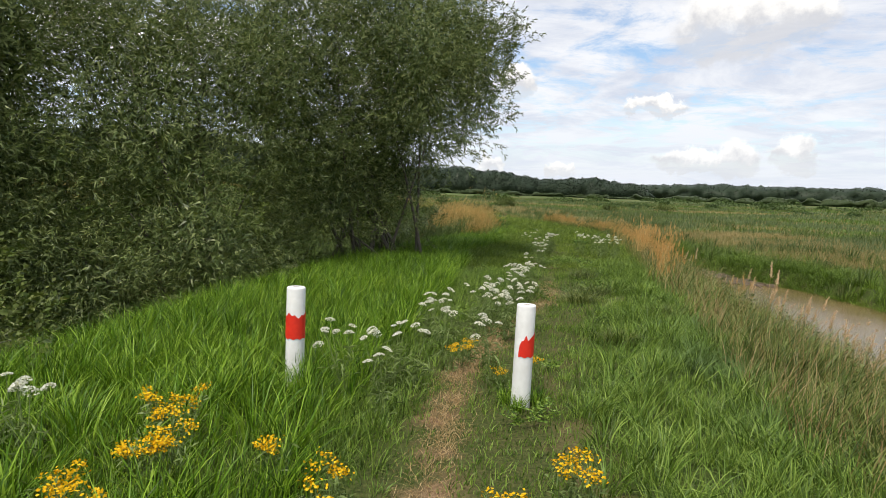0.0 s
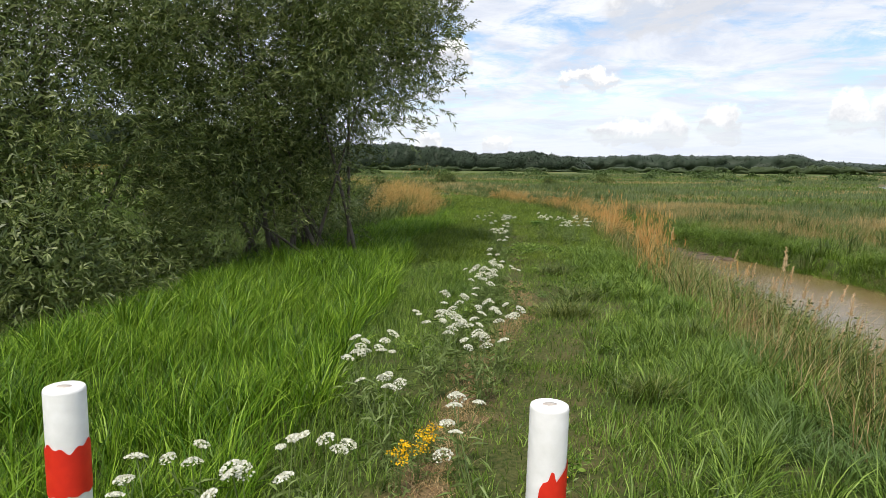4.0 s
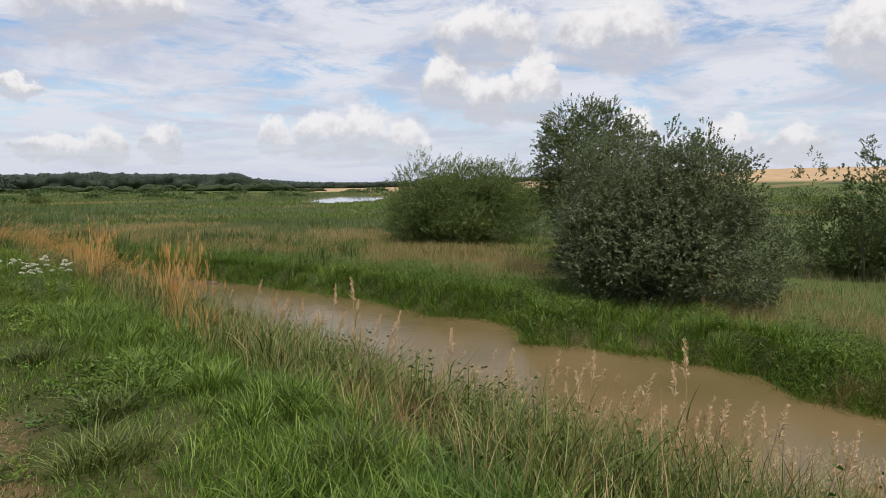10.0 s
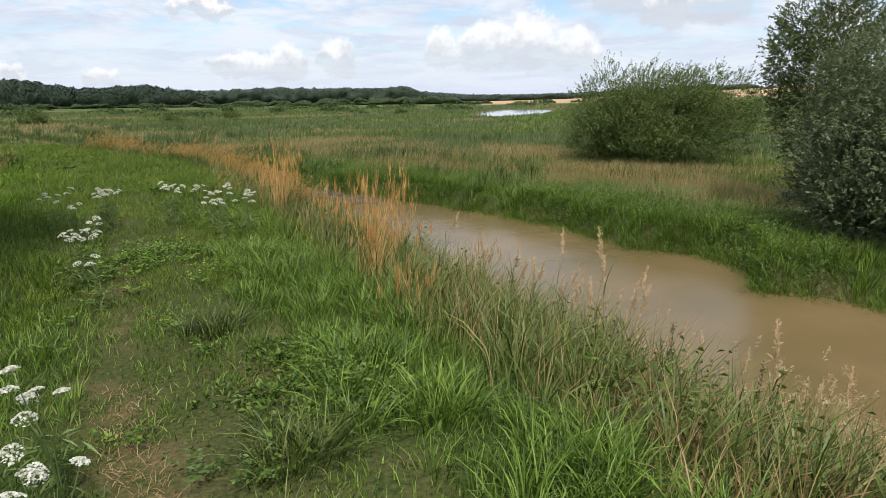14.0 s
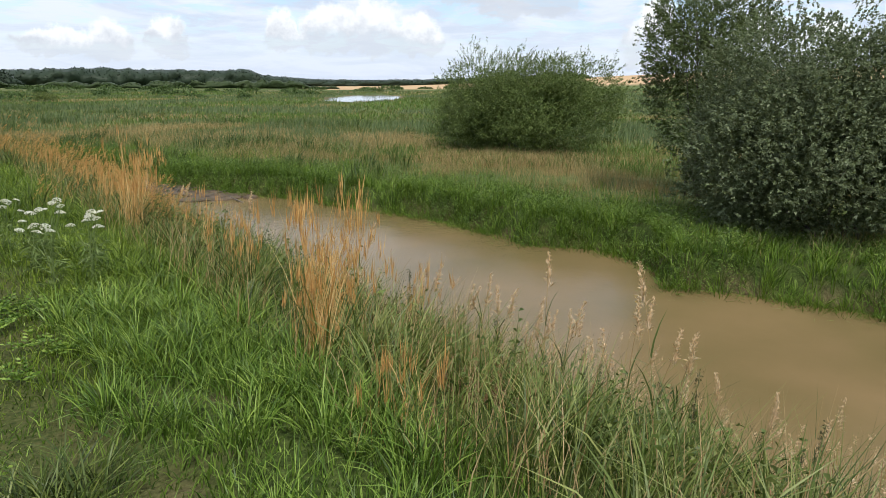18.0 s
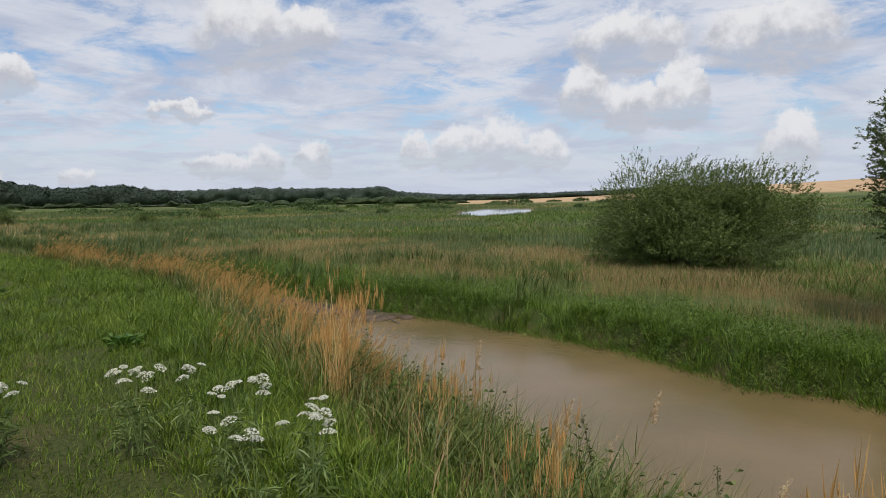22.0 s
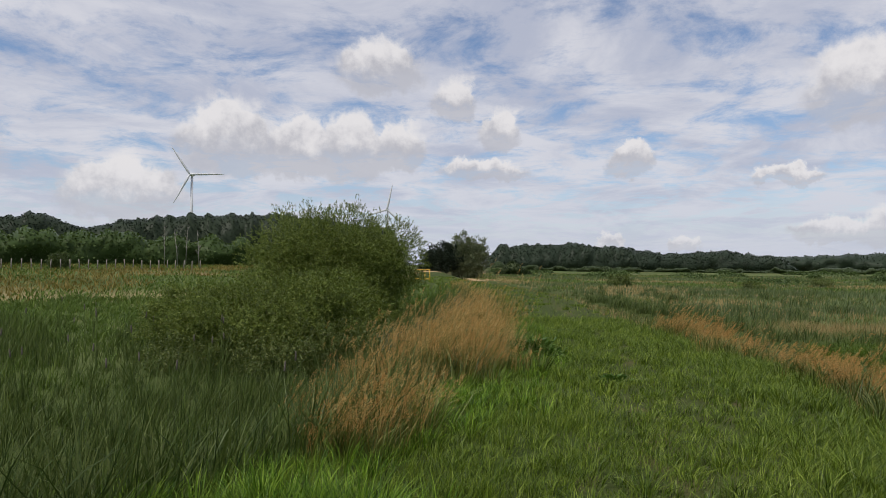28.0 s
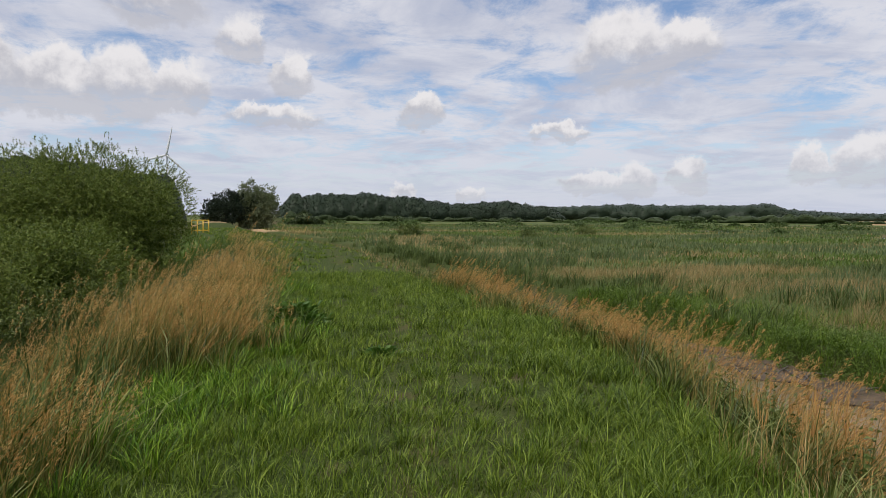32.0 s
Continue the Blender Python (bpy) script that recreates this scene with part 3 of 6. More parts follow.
POOLS = ((125, 141, 37, 8.5, 42.5), (97, 178, 14, 4, 50), (15, 165, 8, 6, 5))


def smooth01(t):
    t = np.clip(t, 0, 1)
    return t * t * (3 - 2 * t)


def wobble(x, y, s, k=0.0):
    return (np.sin(x * s + 1.3 + k) * np.cos(y * s * 0.9 + 0.4) + 0.6 * np.sin(x * s * 2.3 + y * s * 1.7 + k) + 0.4 * np.cos(y * s * 3.1 - x * s * 2.7)) / 2


def patchy(x, y, scale, seed=0.0):
    """A smooth 0..1 patch pattern."""
    return np.clip(0.5 + 0.5 * (wobble(x, y, scale, seed) + 0.5 * wobble(x, y, scale * 2.7, seed + 3)), 0, 1)


def edges(y):
    return np.interp(y, LEFT_Y, LEFT_X), np.interp(y, RIGHT_Y, RIGHT_X), np.interp(y, NEAR_Y, NEAR_X), np.interp(y, FAR_Y, FAR_X)


def height(x, y):
    """The ground's height at x, y."""
    x, y = np.asarray(x, float), np.asarray(y, float)
    l, r, n, f = edges(y)
    crest = 0.03 * wobble(x, y, 1.1)
    z = crest
    t = np.clip((x - r) / np.maximum(n - r, 0.1), 0, 1.3)
    bank = -(-WATER + 0.25) * (0.35 * t + 0.65 * smooth01(t)) + crest
    z = np.where(x > r, bank, z)
    z = np.where((x > n) & (x <= f), np.minimum(z, WATER - 0.3 - 0.5 * smooth01((x - n) / 1.0) * smooth01((f - x) / 0.6)), z)
    marsh = -1.85 + 0.12 * wobble(x, y, 0.5) + 0.06 * wobble(x, y, 1.7, 2) - 0.45 * smooth01((x - f - 12) / 45)
    up = WATER - 0.3 + (marsh - WATER + 0.3) * smooth01((x - f) / 0.8)
    z = np.where(x > f, up, z)
    d = l - x
    meadow = -1.7 + 0.12 * wobble(x, y, 0.4)
    z = np.where(x < l, crest + (meadow - crest) * smooth01(d / 4.6), z)
    dist = np.hypot(x - 2, y - 10)
    for px, py, a, b, deg in POOLS:
        c, s = math.cos(radians(deg)), math.sin(radians(deg))
        u, v = (x - px) * c + (y - py) * s, -(x - px) * s + (y - py) * c
        q = (u / a) ** 2 + (v / b) ** 2 + 0.5 * wobble(x, y, 0.22)
        z = np.where(q < 1.8, np.minimum(z, WATER + 0.25 * (q - 1.0)), z)
    az = np.degrees(np.arctan2(x - 2, y - 10))
    hill = 15.0 * smooth01((az - 40) / 42) * smooth01((150 - az) / 30) * np.clip((dist - 220) / 380, 0, 1.25)
    hill += 2.7 * smooth01((-13 - az) / 9) * smooth01((dist - 42) / 66) + 3.0 * smooth01((-16 - az) / 20) * np.clip((dist - 100) / 160, 0, 1.2)
    return z + hill


def grown(lo, hi, step, far, rate, back):
    """Coordinates with an even step from lo to hi, growing beyond to far on both sides."""
    mid = list(np.arange(lo, hi + 1e-6, step))
    a, s = [mid[-1]], step
    while a[-1] < far:
        s *= rate
        a.append(a[-1] + s)
    b, s = [mid[0]], step
    while b[-1] > -far:
        s *= back
        b.append(b[-1] - s)
    return np.array(b[:0:-1] + mid + a[1:])


TRACK_Y, TRACK_X = (-10, 0, 3.4, 5, 6.1, 7.7, 8.7, 9.8, 12.7, 16, 22, 30, 45), (-0.2, -0.15, -0.08, 0.14, 0.36, 0.78, 1.25, 1.62, 2.1, 2.8, 3.6, 3.9, 2.2)


def worn_track(x, y):
    """How far the grass is trodden away, 0 to 1."""
    mid = np.interp(y, TRACK_Y, TRACK_X) + 0.05 * np.sin(y * 2.1)
    w = np.exp(-((x - mid) / 0.14) ** 2) + 0.28 * np.exp(-((x - mid - 0.9) / 0.25) ** 2)
    w = w * (0.45 + 0.55 * (patchy(x, y, 2.6, 1.5) > 0.42))
    return np.clip(w * np.interp(y, (0, 6.5, 8.5, 11, 20), (1.0, 1.0, 0.75, 0.45, 0.22)), 0, 1)


def build_ground():
    gx, gy = grown(-9, 18, 0.30, 3200, 1.052, 1.10), grown(-3, 42, 0.35, 3200, 1.052, 1.25)
    X, Y = np.meshgrid(gx, gy, indexing="ij")
    Z = height(X, Y)
    nx, ny = X.shape
    V = np.stack([X.ravel(), Y.ravel(), Z.ravel()], 1)
    i, j = np.meshgrid(np.arange(nx - 1), np.arange(ny - 1), indexing="ij")
    a = (i * ny + j).ravel()
    T = np.concatenate([np.stack([a, a + ny, a + ny + 1], 1), np.stack([a, a + ny + 1, a + 1], 1)])
    me = mesh_arrays("ground", V, T, M_GROUND, smooth=True)
    x, y = X.ravel(), Y.ravel()
    l, r, n, f = edges(y)
    # trodden strips on the crest
    strip = worn_track(x, y)
    az = np.degrees(np.arctan2(x - 2, y - 10))
    dist = np.hypot(x - 2, y - 10)
    fields = smooth01((az - 37) / 3) * smooth01((dist - 330) / 40) * (az < 140)
    fields = np.maximum(fields, ((az > 33) & (az < 50) & (dist > 250) & (dist < 275)) * 0.8)
    fields = np.maximum(fields, 0.5 * (x < -12) * (y > 50) * np.exp(-((y - 72 - 0.3 * x) / 5) ** 2) * (0.4 + 0.6 * patchy(x, y, 0.2)))
    fields = np.maximum(fields, 0.9 * ((az > -13) & (az < -3) & (dist > 150) & (dist < 175)))
    for name, val in (
        ("soil", np.clip(strip * 1.5, 0, 1)),
        ("trod", 0.75 * np.exp(-((x - np.interp(y, TRACK_Y, TRACK_X) - 0.35) / 0.7) ** 4) * np.interp(y, (13, 19, 28), (1, 0.7, 0.2))),
        ("marsh", np.maximum(smooth01((x - f) / 6), smooth01((l - x - 4) / 5))),
        ("stubble", fields),
        ("mud", smooth01((WATER + 0.10 - V[:, 2]) / 0.15)),
    ):
        at = me.attributes.new(name, "FLOAT", "POINT")
        at.data.foreach_set("value", np.asarray(val, np.float32))
    tagged(new("ground", me), "grassy flood bank, marsh and far fields", "ground", kind="structure")
    s = 900.0
    V, T = np.array([(-s, -s, WATER), (s, -s, WATER), (s, s, WATER), (-s, s, WATER)]), np.array([(0, 1, 2), (0, 2, 3)])
    tagged(new("water", mesh_arrays("water", V, T, M_WATER)), "muddy brown water of a slow stream and marsh pools", "water", kind="structure")


build_ground()


def marsh_pools():
    """Still clear water lying over the flooded hollows of the marsh."""
    for k, (px, py, a, c, deg) in enumerate(POOLS):
        co, si = math.cos(radians(deg)), math.sin(radians(deg))
        V = [(px, py, WATER + 0.012)]
        for q in range(48):
            t = 2 * math.pi * q / 48
            u, v = 1.35 * a * math.cos(t), 1.35 * c * math.sin(t)
            V.append((px + u * co - v * si, py + u * si + v * co, WATER + 0.012))
        T = [(0, 1 + q, 1 + (q + 1) % 48) for q in range(48)]
        tagged(new("pool_%d" % (k + 1), mesh_arrays("pool", np.array(V), np.array(T), M_POOL)), "still pale pool reflecting the sky in the marsh", "water", kind="structure")


marsh_pools()


def on_ground(x, y, sink=0.01):
    return np.stack([x, y, height(x, y) - sink], 1)


def clumped(n, x0, x1, y0, y1, groups=0.0, size=0.12):
    """Even random points, a share of them gathered in tufts."""
    k = int(n * groups)
    x, y = RNG.uniform(x0, x1, n), RNG.uniform(y0, y1, n)
    if k:
        c = max(1, k // 40)
        cx, cy = RNG.uniform(x0, x1, c), RNG.uniform(y0, y1, c)
        i = RNG.integers(0, c, k)
        x[:k] = cx[i] + RNG.normal(0, size, k)
        y[:k] = cy[i] + RNG.normal(0, size, k)
    return x, y


def turf():
    # short trodden turf of the crest
    near, far = [], []
    # blades beyond y = 13 go to the turf coloured for duller light
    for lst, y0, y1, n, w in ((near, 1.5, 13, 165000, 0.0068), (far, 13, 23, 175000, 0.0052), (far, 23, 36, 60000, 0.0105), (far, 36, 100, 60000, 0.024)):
        x, y = clumped(n, -4 if y0 < 30 else -17, 6.6, y0, y1, 0.7, 0.09)
        l, r, _, _ = edges(y)
        worn = worn_track(x, y)
        keep = (x > l - 0.4) & (x < r + 0.3) & (RNG.random(n) > worn * 0.97)
        x, y, worn = x[keep], y[keep], worn[keep]
        pt = patchy(x, y, 1.3)
        trod = np.exp(-((x - np.interp(y, TRACK_Y, TRACK_X) - 0.3) / 0.75) ** 4)
        h = RNG.uniform(0.05, 0.16, len(x)) * (0.55 + 1.4 * pt) * (1 - 0.5 * worn) * (1 - np.interp(y, (12, 15, 20, 30), (0.55, 0.58, 0.42, 0.15)) * trod)
        lst.append(blades(on_ground(x, y), h, w * RNG.uniform(0.7, 1.3, len(x)), 2, 0.9))
    for lst, y0, y1, n in ((near, 1.8, 13, 900), (far, 13, 36, 2500)):
        y = RNG.uniform(y0, y1, n)
        l, r, _, _ = edges(y)
        x = l + 0.3 + (r - l - 0.3) * RNG.random(n)
        keep = (worn_track(x, y) < 0.2) & (patchy(x, y, 1.4, 6) > 0.30) & ((np.abs(x - np.interp(y, TRACK_Y, TRACK_X) - 0.3) > 0.5) | (y > 20))
        lst.append(tussocks(x[keep], y[keep], 30, 0.14, 0.18, 0.0054, 2))
    y = RNG.uniform(2.0, 14.5, 520)
    l, r, _, _ = edges(y)
    x = r + 0.15 - np.abs(RNG.normal(0, 0.85, len(y)))
    keep = (patchy(x, y, 1.0, 9) > 0.30) & (np.abs(x - np.interp(y, TRACK_Y, TRACK_X) - 0.3) > 0.65)
    near.append(tussocks(x[keep], y[keep], 42, 0.16, 0.29, 0.0064, 3, 1.0))
    y = RNG.uniform(13, 30, 420)
    l, r, _, _ = edges(y)
    x = r + 0.15 - np.abs(RNG.normal(0, 0.85, len(y)))
    keep = (y > 20) | (np.abs(x - np.interp(y, TRACK_Y, TRACK_X) - 0.3) > 0.8)
    far.append(tussocks(x[keep], y[keep], 38, 0.16, 0.26, 0.0058, 3, 1.0))
    stuff("turf_grass", join(near), M_TURF, "short trodden green turf on the flood bank path", "grass")
    stuff("thick_turf", join(far), M_DIM_TURF, "thick green turf on the flood bank path, coloured for duller light", "grass")
    # dry litter on the trodden strip
    y = RNG.uniform(1.8, 11.5, 26000)
    x = np.interp(y, TRACK_Y, TRACK_X) + RNG.normal(0, 0.22, len(y))
    keep = RNG.random(len(y)) < worn_track(x, y)
    stuff("dry_litter", blades(on_ground(x[keep], y[keep], 0.004), RNG.uniform(0.02, 0.07, keep.sum()), 0.0035, 2, 2.4), M_STRAW, "dead straw-brown grass litter on the trodden path", "grass")


def lush():
    # tall vivid grass on the shoulder below the willows
    out = []
    x, y = clumped(66000, -5.0, 1.0, 2.0, 17, 0.6, 0.11)
    l, r, _, _ = edges(y)
    inner = np.interp(y, (0, 5, 8, 12, 16, 18), (-0.9, -0.6, -0.2, 0.3, 0.6, 0.8))
    keep = (x < inner + 0.25 * wobble(x, y, 2.0)) & (x > l - 2.0)
    x, y = x[keep], y[keep]
    h = RNG.uniform(0.20, 0.46, len(x)) * np.where(y < 4.5, 0.75, 1.0)
    out.append(blades(on_ground(x, y), h, RNG.uniform(0.005, 0.0095, len(x)), 2, 0.85, (0.14, -0.02)))
    n = 1000
    x, y = RNG.uniform(-5.0, 1.0, n), RNG.uniform(2.0, 17, n)
    l, r, _, _ = edges(y)
    inner = np.interp(y, (0, 5, 8, 12, 16, 18), (-0.9, -0.6, -0.2, 0.3, 0.6, 0.8))
    keep = (x < inner + 0.25 * wobble(x, y, 2.0)) & (x > l - 2.2)
    out.append(tussocks(x[keep], y[keep], 40, 0.20, 0.42, 0.0085, 3, 0.85))
    n = 520
    y = RNG.uniform(15, 34, n)
    l, r, _, _ = edges(y)
    x = l + RNG.normal(0.25, 0.45, n) - np.where(y < 22.5, np.abs(RNG.normal(0, 1.3, n)), 0.0)
    out.append(tussocks(x, y, 40, 0.17, 0.28, 0.0070, 2, 0.9))
    n = 240
    y = RNG.uniform(16.6, 20.2, n)
    l, r, _, _ = edges(y)
    x = l + RNG.uniform(-0.7, 1.3, n)
    out.append(tussocks(x, y, 56, 0.20, 0.36, 0.0062, 3, 0.7))
    stuff("lush_grass", join(out), M_LUSH, "tall lush bright green grass along the bank's shoulder", "grass")


def near_bank():
    green, dead, straw, plume = [], [], [], []
    for y0, y1, n in ((0.5, 9, 50000), (9, 22, 44000), (22, 44, 16000), (44, 90, 8000)):
        x, y = clumped(n, -9 if y0 > 40 else 2.0, 11.5, y0, y1, 0.4, 0.16)
        l, r, nw, f = edges(y)
        t = (x - r) / np.maximum(nw - r, 0.1)
        keep = (t > -0.02) & (t < 1.0)
        x, y, t = x[keep], y[keep], t[keep]
        p = patchy(x, y, 0.7, 4)
        kind = RNG.random(len(x))
        far = 1.1 if y0 < 20 else 1.7 if y0 < 40 else 4.0
        strawy = (kind < 0.11 + 0.16 * np.clip(1 - t * 3.0, 0, 1) + 0.08 * np.clip((y - 18) / 12, 0, 1)) | ((patchy(x, y, 0.8, 11) > 0.74) & (kind < 0.4))
        brown = (~strawy) & (p > np.interp(y, (2, 9, 13), (0.62, 0.68, 0.74))) & (kind < 0.8)
        g = ~(strawy | brown)
        h = RNG.uniform(0.35, 0.85, len(x)) * np.interp(t, (0, 0.15, 0.5, 0.95), (0.55, 0.95, 1.1, 0.75)) * np.interp(y, (16, 22, 27, 40), (1.0, 0.62, 0.45, 0.45))
        w = RNG.uniform(0.005, 0.0095, len(x)) * far
        for sel, lst, hh, lean in ((g, green, 1.0, 0.85), (brown, dead, 0.55, 1.6), (strawy, straw, 1.05, 0.5)):
            if sel.any():
                lst.append(blades(on_ground(x[sel], y[sel]), h[sel] * hh, w[sel] * (0.7 if lst is straw else 1.0), 3 if y0 < 9 else 2, lean, (0.14, -0.03)))
    n = 900
    y = RNG.uniform(1, 36, n)
    _, r, nw, _ = edges(y)
    x = r + (nw - r) * RNG.uniform(0.02, 0.98, n)
    green.append(tussocks(x, y, 44, 0.20, 0.52, 0.0095, 3, 0.85, (0.14, -0.03)))
    n = 520
    y = 1.5 + 19 * RNG.random(n) ** 1.2
    _, r, nw, _ = edges(y)
    x = r + (nw - r) * RNG.uniform(0.30, 0.97, n)
    n = 420
    y = RNG.uniform(3, 24, n)
    _, r2, nw2, _ = edges(y)
    x2 = r2 + (nw2 - r2) * RNG.uniform(0.12, 0.85, n)
    keep = patchy(x2, y, 0.9, 3) > 0.35
    stuff("bank_weeds", mounds(x2[keep], y[keep], 0.26, 0.46, 110, 0.085, 0.022), M_HERB, "leafy green weeds heaped along the stream bank", "weed")
    _, r, nw, _ = edges(y)
    x = r + (nw - r) * RNG.uniform(0.30, 0.97, n)
    stuff("bank_reeds", tussocks(x, y, 26, 0.24, 0.66, 0.014, 3, 0.55, (0.12, -0.03), 0.35), M_REED, "broad-leaved young reeds on the stream bank", "reeds")
    n = 90
    cy, ct = RNG.uniform(2.0, 15, 16), RNG.uniform(0.25, 0.75, 16)
    cy[:5], ct[:5] = (7.1, 7.8, 9.8, 9.4, 8.6), (0.25, 0.32, 0.22, 0.21, 0.16)
    i = RNG.integers(0, 16, n)
    y = cy[i] + RNG.normal(0, 0.35, n)
    _, r, nw, _ = edges(y)
    x = r + (nw - r) * np.clip(ct[i] + RNG.normal(0, 0.06, n), 0.05, 0.95)
    dead.append(tussocks(x, y, 46, 0.24, 0.46, 0.0085, 3, 1.35, (0.14, -0.05)))
    stuff("bank_grass", join(green), M_BANK, "rank mixed green grass on the stream bank", "grass")
    stuff("dead_grass", join(dead), M_BROWN, "dead brown matted grass on the stream bank", "grass")
    stuff("straw_grass", join(straw), M_STRAW, "pale straw-coloured flowering grass along the bank", "grass")


# patches of dry grass in the marsh: middle, half lengths, turn
DRY = ((23, 54.5, 11, 3.6, 12), (26.5, 47.5, 4.0, 2.2, 0), (12, 108, 7, 20, -6), (15.5, 80, 6, 7, 0), (-3, 100, 5, 12, 8), (30, 38, 6, 3, 60), (24, 24, 2.2, 7, -12), (-14, 148, 14, 16, 0), (60, 150, 26, 5, -10), (30, 175, 24, 5, 0))


def marsh_mix(x, y, f):
    """Which blades are dry straw, and which are tall grey-green reeds."""
    s = x - f
    band = np.interp(s + np.interp(y, (8, 13), (2.5, 0)), (2.5, 5, 11, 16), (0.0, 1.0, 1.0, 0.2)) * np.interp(y, (44, 56), (1, 0.4))
    band = 0.48 * band * (patchy(x, y, 0.5, 6) > 0.50) + 0.10 * band
    spots = np.zeros(len(x))
    for px, py, a, c, deg in DRY:
        co, si = math.cos(radians(deg)), math.sin(radians(deg))
        u, v = (x - px) * co + (y - py) * si, -(x - px) * si + (y - py) * co
        q = (u / a) ** 2 + (v / c) ** 2 + 0.7 * wobble(x, y, 0.6)
        spots = np.maximum(spots, 0.85 * np.clip(4.0 - 4.0 * q, 0, 1))
    scattered = 0.7 * (patchy(x, y * 1.6, 0.09, 1) > 0.80) + 0.015
    dry = RNG.random(len(x)) < np.maximum(np.maximum(band, spots), scattered)
    reedy = ~dry & (s > 9) & (patchy(x * 0.6, y * 1.6, 0.07, 12) + RNG.normal(0, 0.12, len(x)) > 0.52)
    return dry, reedy


def far_bank():
    out = []
    n = 1150
    y = RNG.uniform(-3, 47, n)
    _, _, _, f = edges(y)
    x = f + 0.05 + np.abs(RNG.normal(0, 1.2, n)) * np.interp(y, (7, 12), (0.6, 1.0))
    out.append(tussocks(x, y, 34, 0.30, 0.52, 0.013, 2, 0.9, (-0.04, -0.04)))
    y = RNG.uniform(-3, 45, 560)
    _, _, _, f = edges(y)
    x = f + RNG.uniform(-0.06, 0.22, len(y))
    out.append(tussocks(x, y, 30, 0.22, 0.56, 0.012, 3, 0.9, (-0.55, -0.08)))
    x, y = clumped(16000, 14, 28, -3, 47, 0.6, 0.20)
    _, _, _, f = edges(y)
    keep = (x > f + 0.1) & (x < f + np.interp(y, (8, 13, 30), (2.0, 4.0, 5.0)) + RNG.normal(0, 0.8, len(x)))
    x, y = x[keep], y[keep]
    out.append(blades(on_ground(x, y), RNG.uniform(0.3, 0.7, len(x)), RNG.uniform(0.012, 0.022, len(x)), 2, 0.8, (-0.04, -0.05)))
    stuff("waterside_grass", join(out), M_FARBANK, "thick green waterside grass hanging over the stream", "grass")
    y = RNG.uniform(-2, 46, 760)
    _, _, _, f = edges(y)
    x = f + 0.05 + 2.6 * RNG.random(len(y)) ** 1.6
    keep = patchy(x, y, 0.5, 8) > 0.28
    stuff("waterside_weeds", mounds(x[keep], y[keep], 0.36, RNG.uniform(0.35, 0.75, keep.sum()), 165, 0.085, 0.024), M_HERB, "bushy green weeds heaped over the stream's edge", "weed")
    out, straw, blue, sedge = [], [], [], []
    x, y = clumped(105000, 12.5, 36, -4, 58, 0.65, 0.32)
    _, _, _, f = edges(y)
    keep = (x > f + 1.0) & (RNG.random(len(x)) < np.interp(x - f, (2, 9, 18), (1, 0.85, 0.5)))
    x, y, f = x[keep], y[keep], f[keep]
    h = RNG.uniform(0.30, 0.70, len(x)) * (0.5 + 0.9 * patchy(x, y, 0.6, 2) * patchy(x, y, 1.7, 5))
    dry, reedy = marsh_mix(x, y, f)
    P = on_ground(x, y)
    out.append(blades(P[~dry], h[~dry], RNG.uniform(0.010, 0.018, (~dry).sum()), 2, 0.9))
    k = np.repeat(np.flatnonzero(dry), 2)
    straw.append(blades(P[k] + RNG.normal(0, 0.12, (len(k), 3)) * np.array([1, 1, 0]), h[k] * 1.25, RNG.uniform(0.005, 0.010, len(k)), 2, 0.6))
    # the open marsh: bands of tall reeds, bright sedge and dull grass
    n = 175000
    d = 26 + 255 * RNG.random(n) ** 1.75
    az = np.radians(RNG.uniform(-13, 84, n))
    x, y = 2 + d * np.sin(az), 12 + d * np.cos(az)
    i = RNG.integers(0, n, n // 2)
    x[:n // 2], y[:n // 2] = x[i] + RNG.normal(0, 0.5, n // 2), y[i] + RNG.normal(0, 0.5, n // 2)
    d = np.hypot(x - 2, y - 12)
    _, _, _, f = edges(y)
    keep = (x > f + np.interp(d, (30, 60), (7, 3))) & (height(x, y) > WATER + 0.10)
    x, y, d, f = x[keep], y[keep], d[keep], f[keep]
    v = 0.5 + 1.25 * (0.62 * patchy(x * 0.7, y * 1.2, 0.055, 12) + 0.38 * patchy(x, y, 0.17, 3) - 0.5) + RNG.normal(0, 0.035, len(x))
    v += 0.22 * np.exp(-((d - 48) / 14) ** 2)
    dry, _ = marsh_mix(x, y, f)
    dry &= RNG.random(len(x)) < 0.75
    reedy, low = ~dry & (v > 0.54), ~dry & (v < 0.40)
    rest = ~(dry | reedy | low)
    w = 0.005 + 0.0009 * d * RNG.uniform(0.6, 1.4, len(x))
    u = RNG.uniform(0.55, 1.0, len(x))
    P = on_ground(x, y)
    blue.append(blades(P[reedy], 1.30 * u[reedy] * np.clip(1.4 * (v[reedy] - 0.30), 0.4, 1), w[reedy], 2, 0.35, (0.12, 0.0)))
    sedge.append(blades(P[low], 0.62 * u[low], w[low] * 1.2, 2, 0.9))
    out.append(blades(P[rest], 0.58 * u[rest], w[rest] * 1.1, 2, 0.9))
    k = np.repeat(np.flatnonzero(dry), 2)
    straw.append(blades(P[k] + RNG.normal(0, 0.18, (len(k), 3)) * np.array([1, 1, 0]), 0.62 * u[k], w[k] * 0.6, 2, 0.7))
    m = 96
    cy = np.concatenate([RNG.uniform(42, 84, 34), RNG.uniform(26, 110, m - 34)])
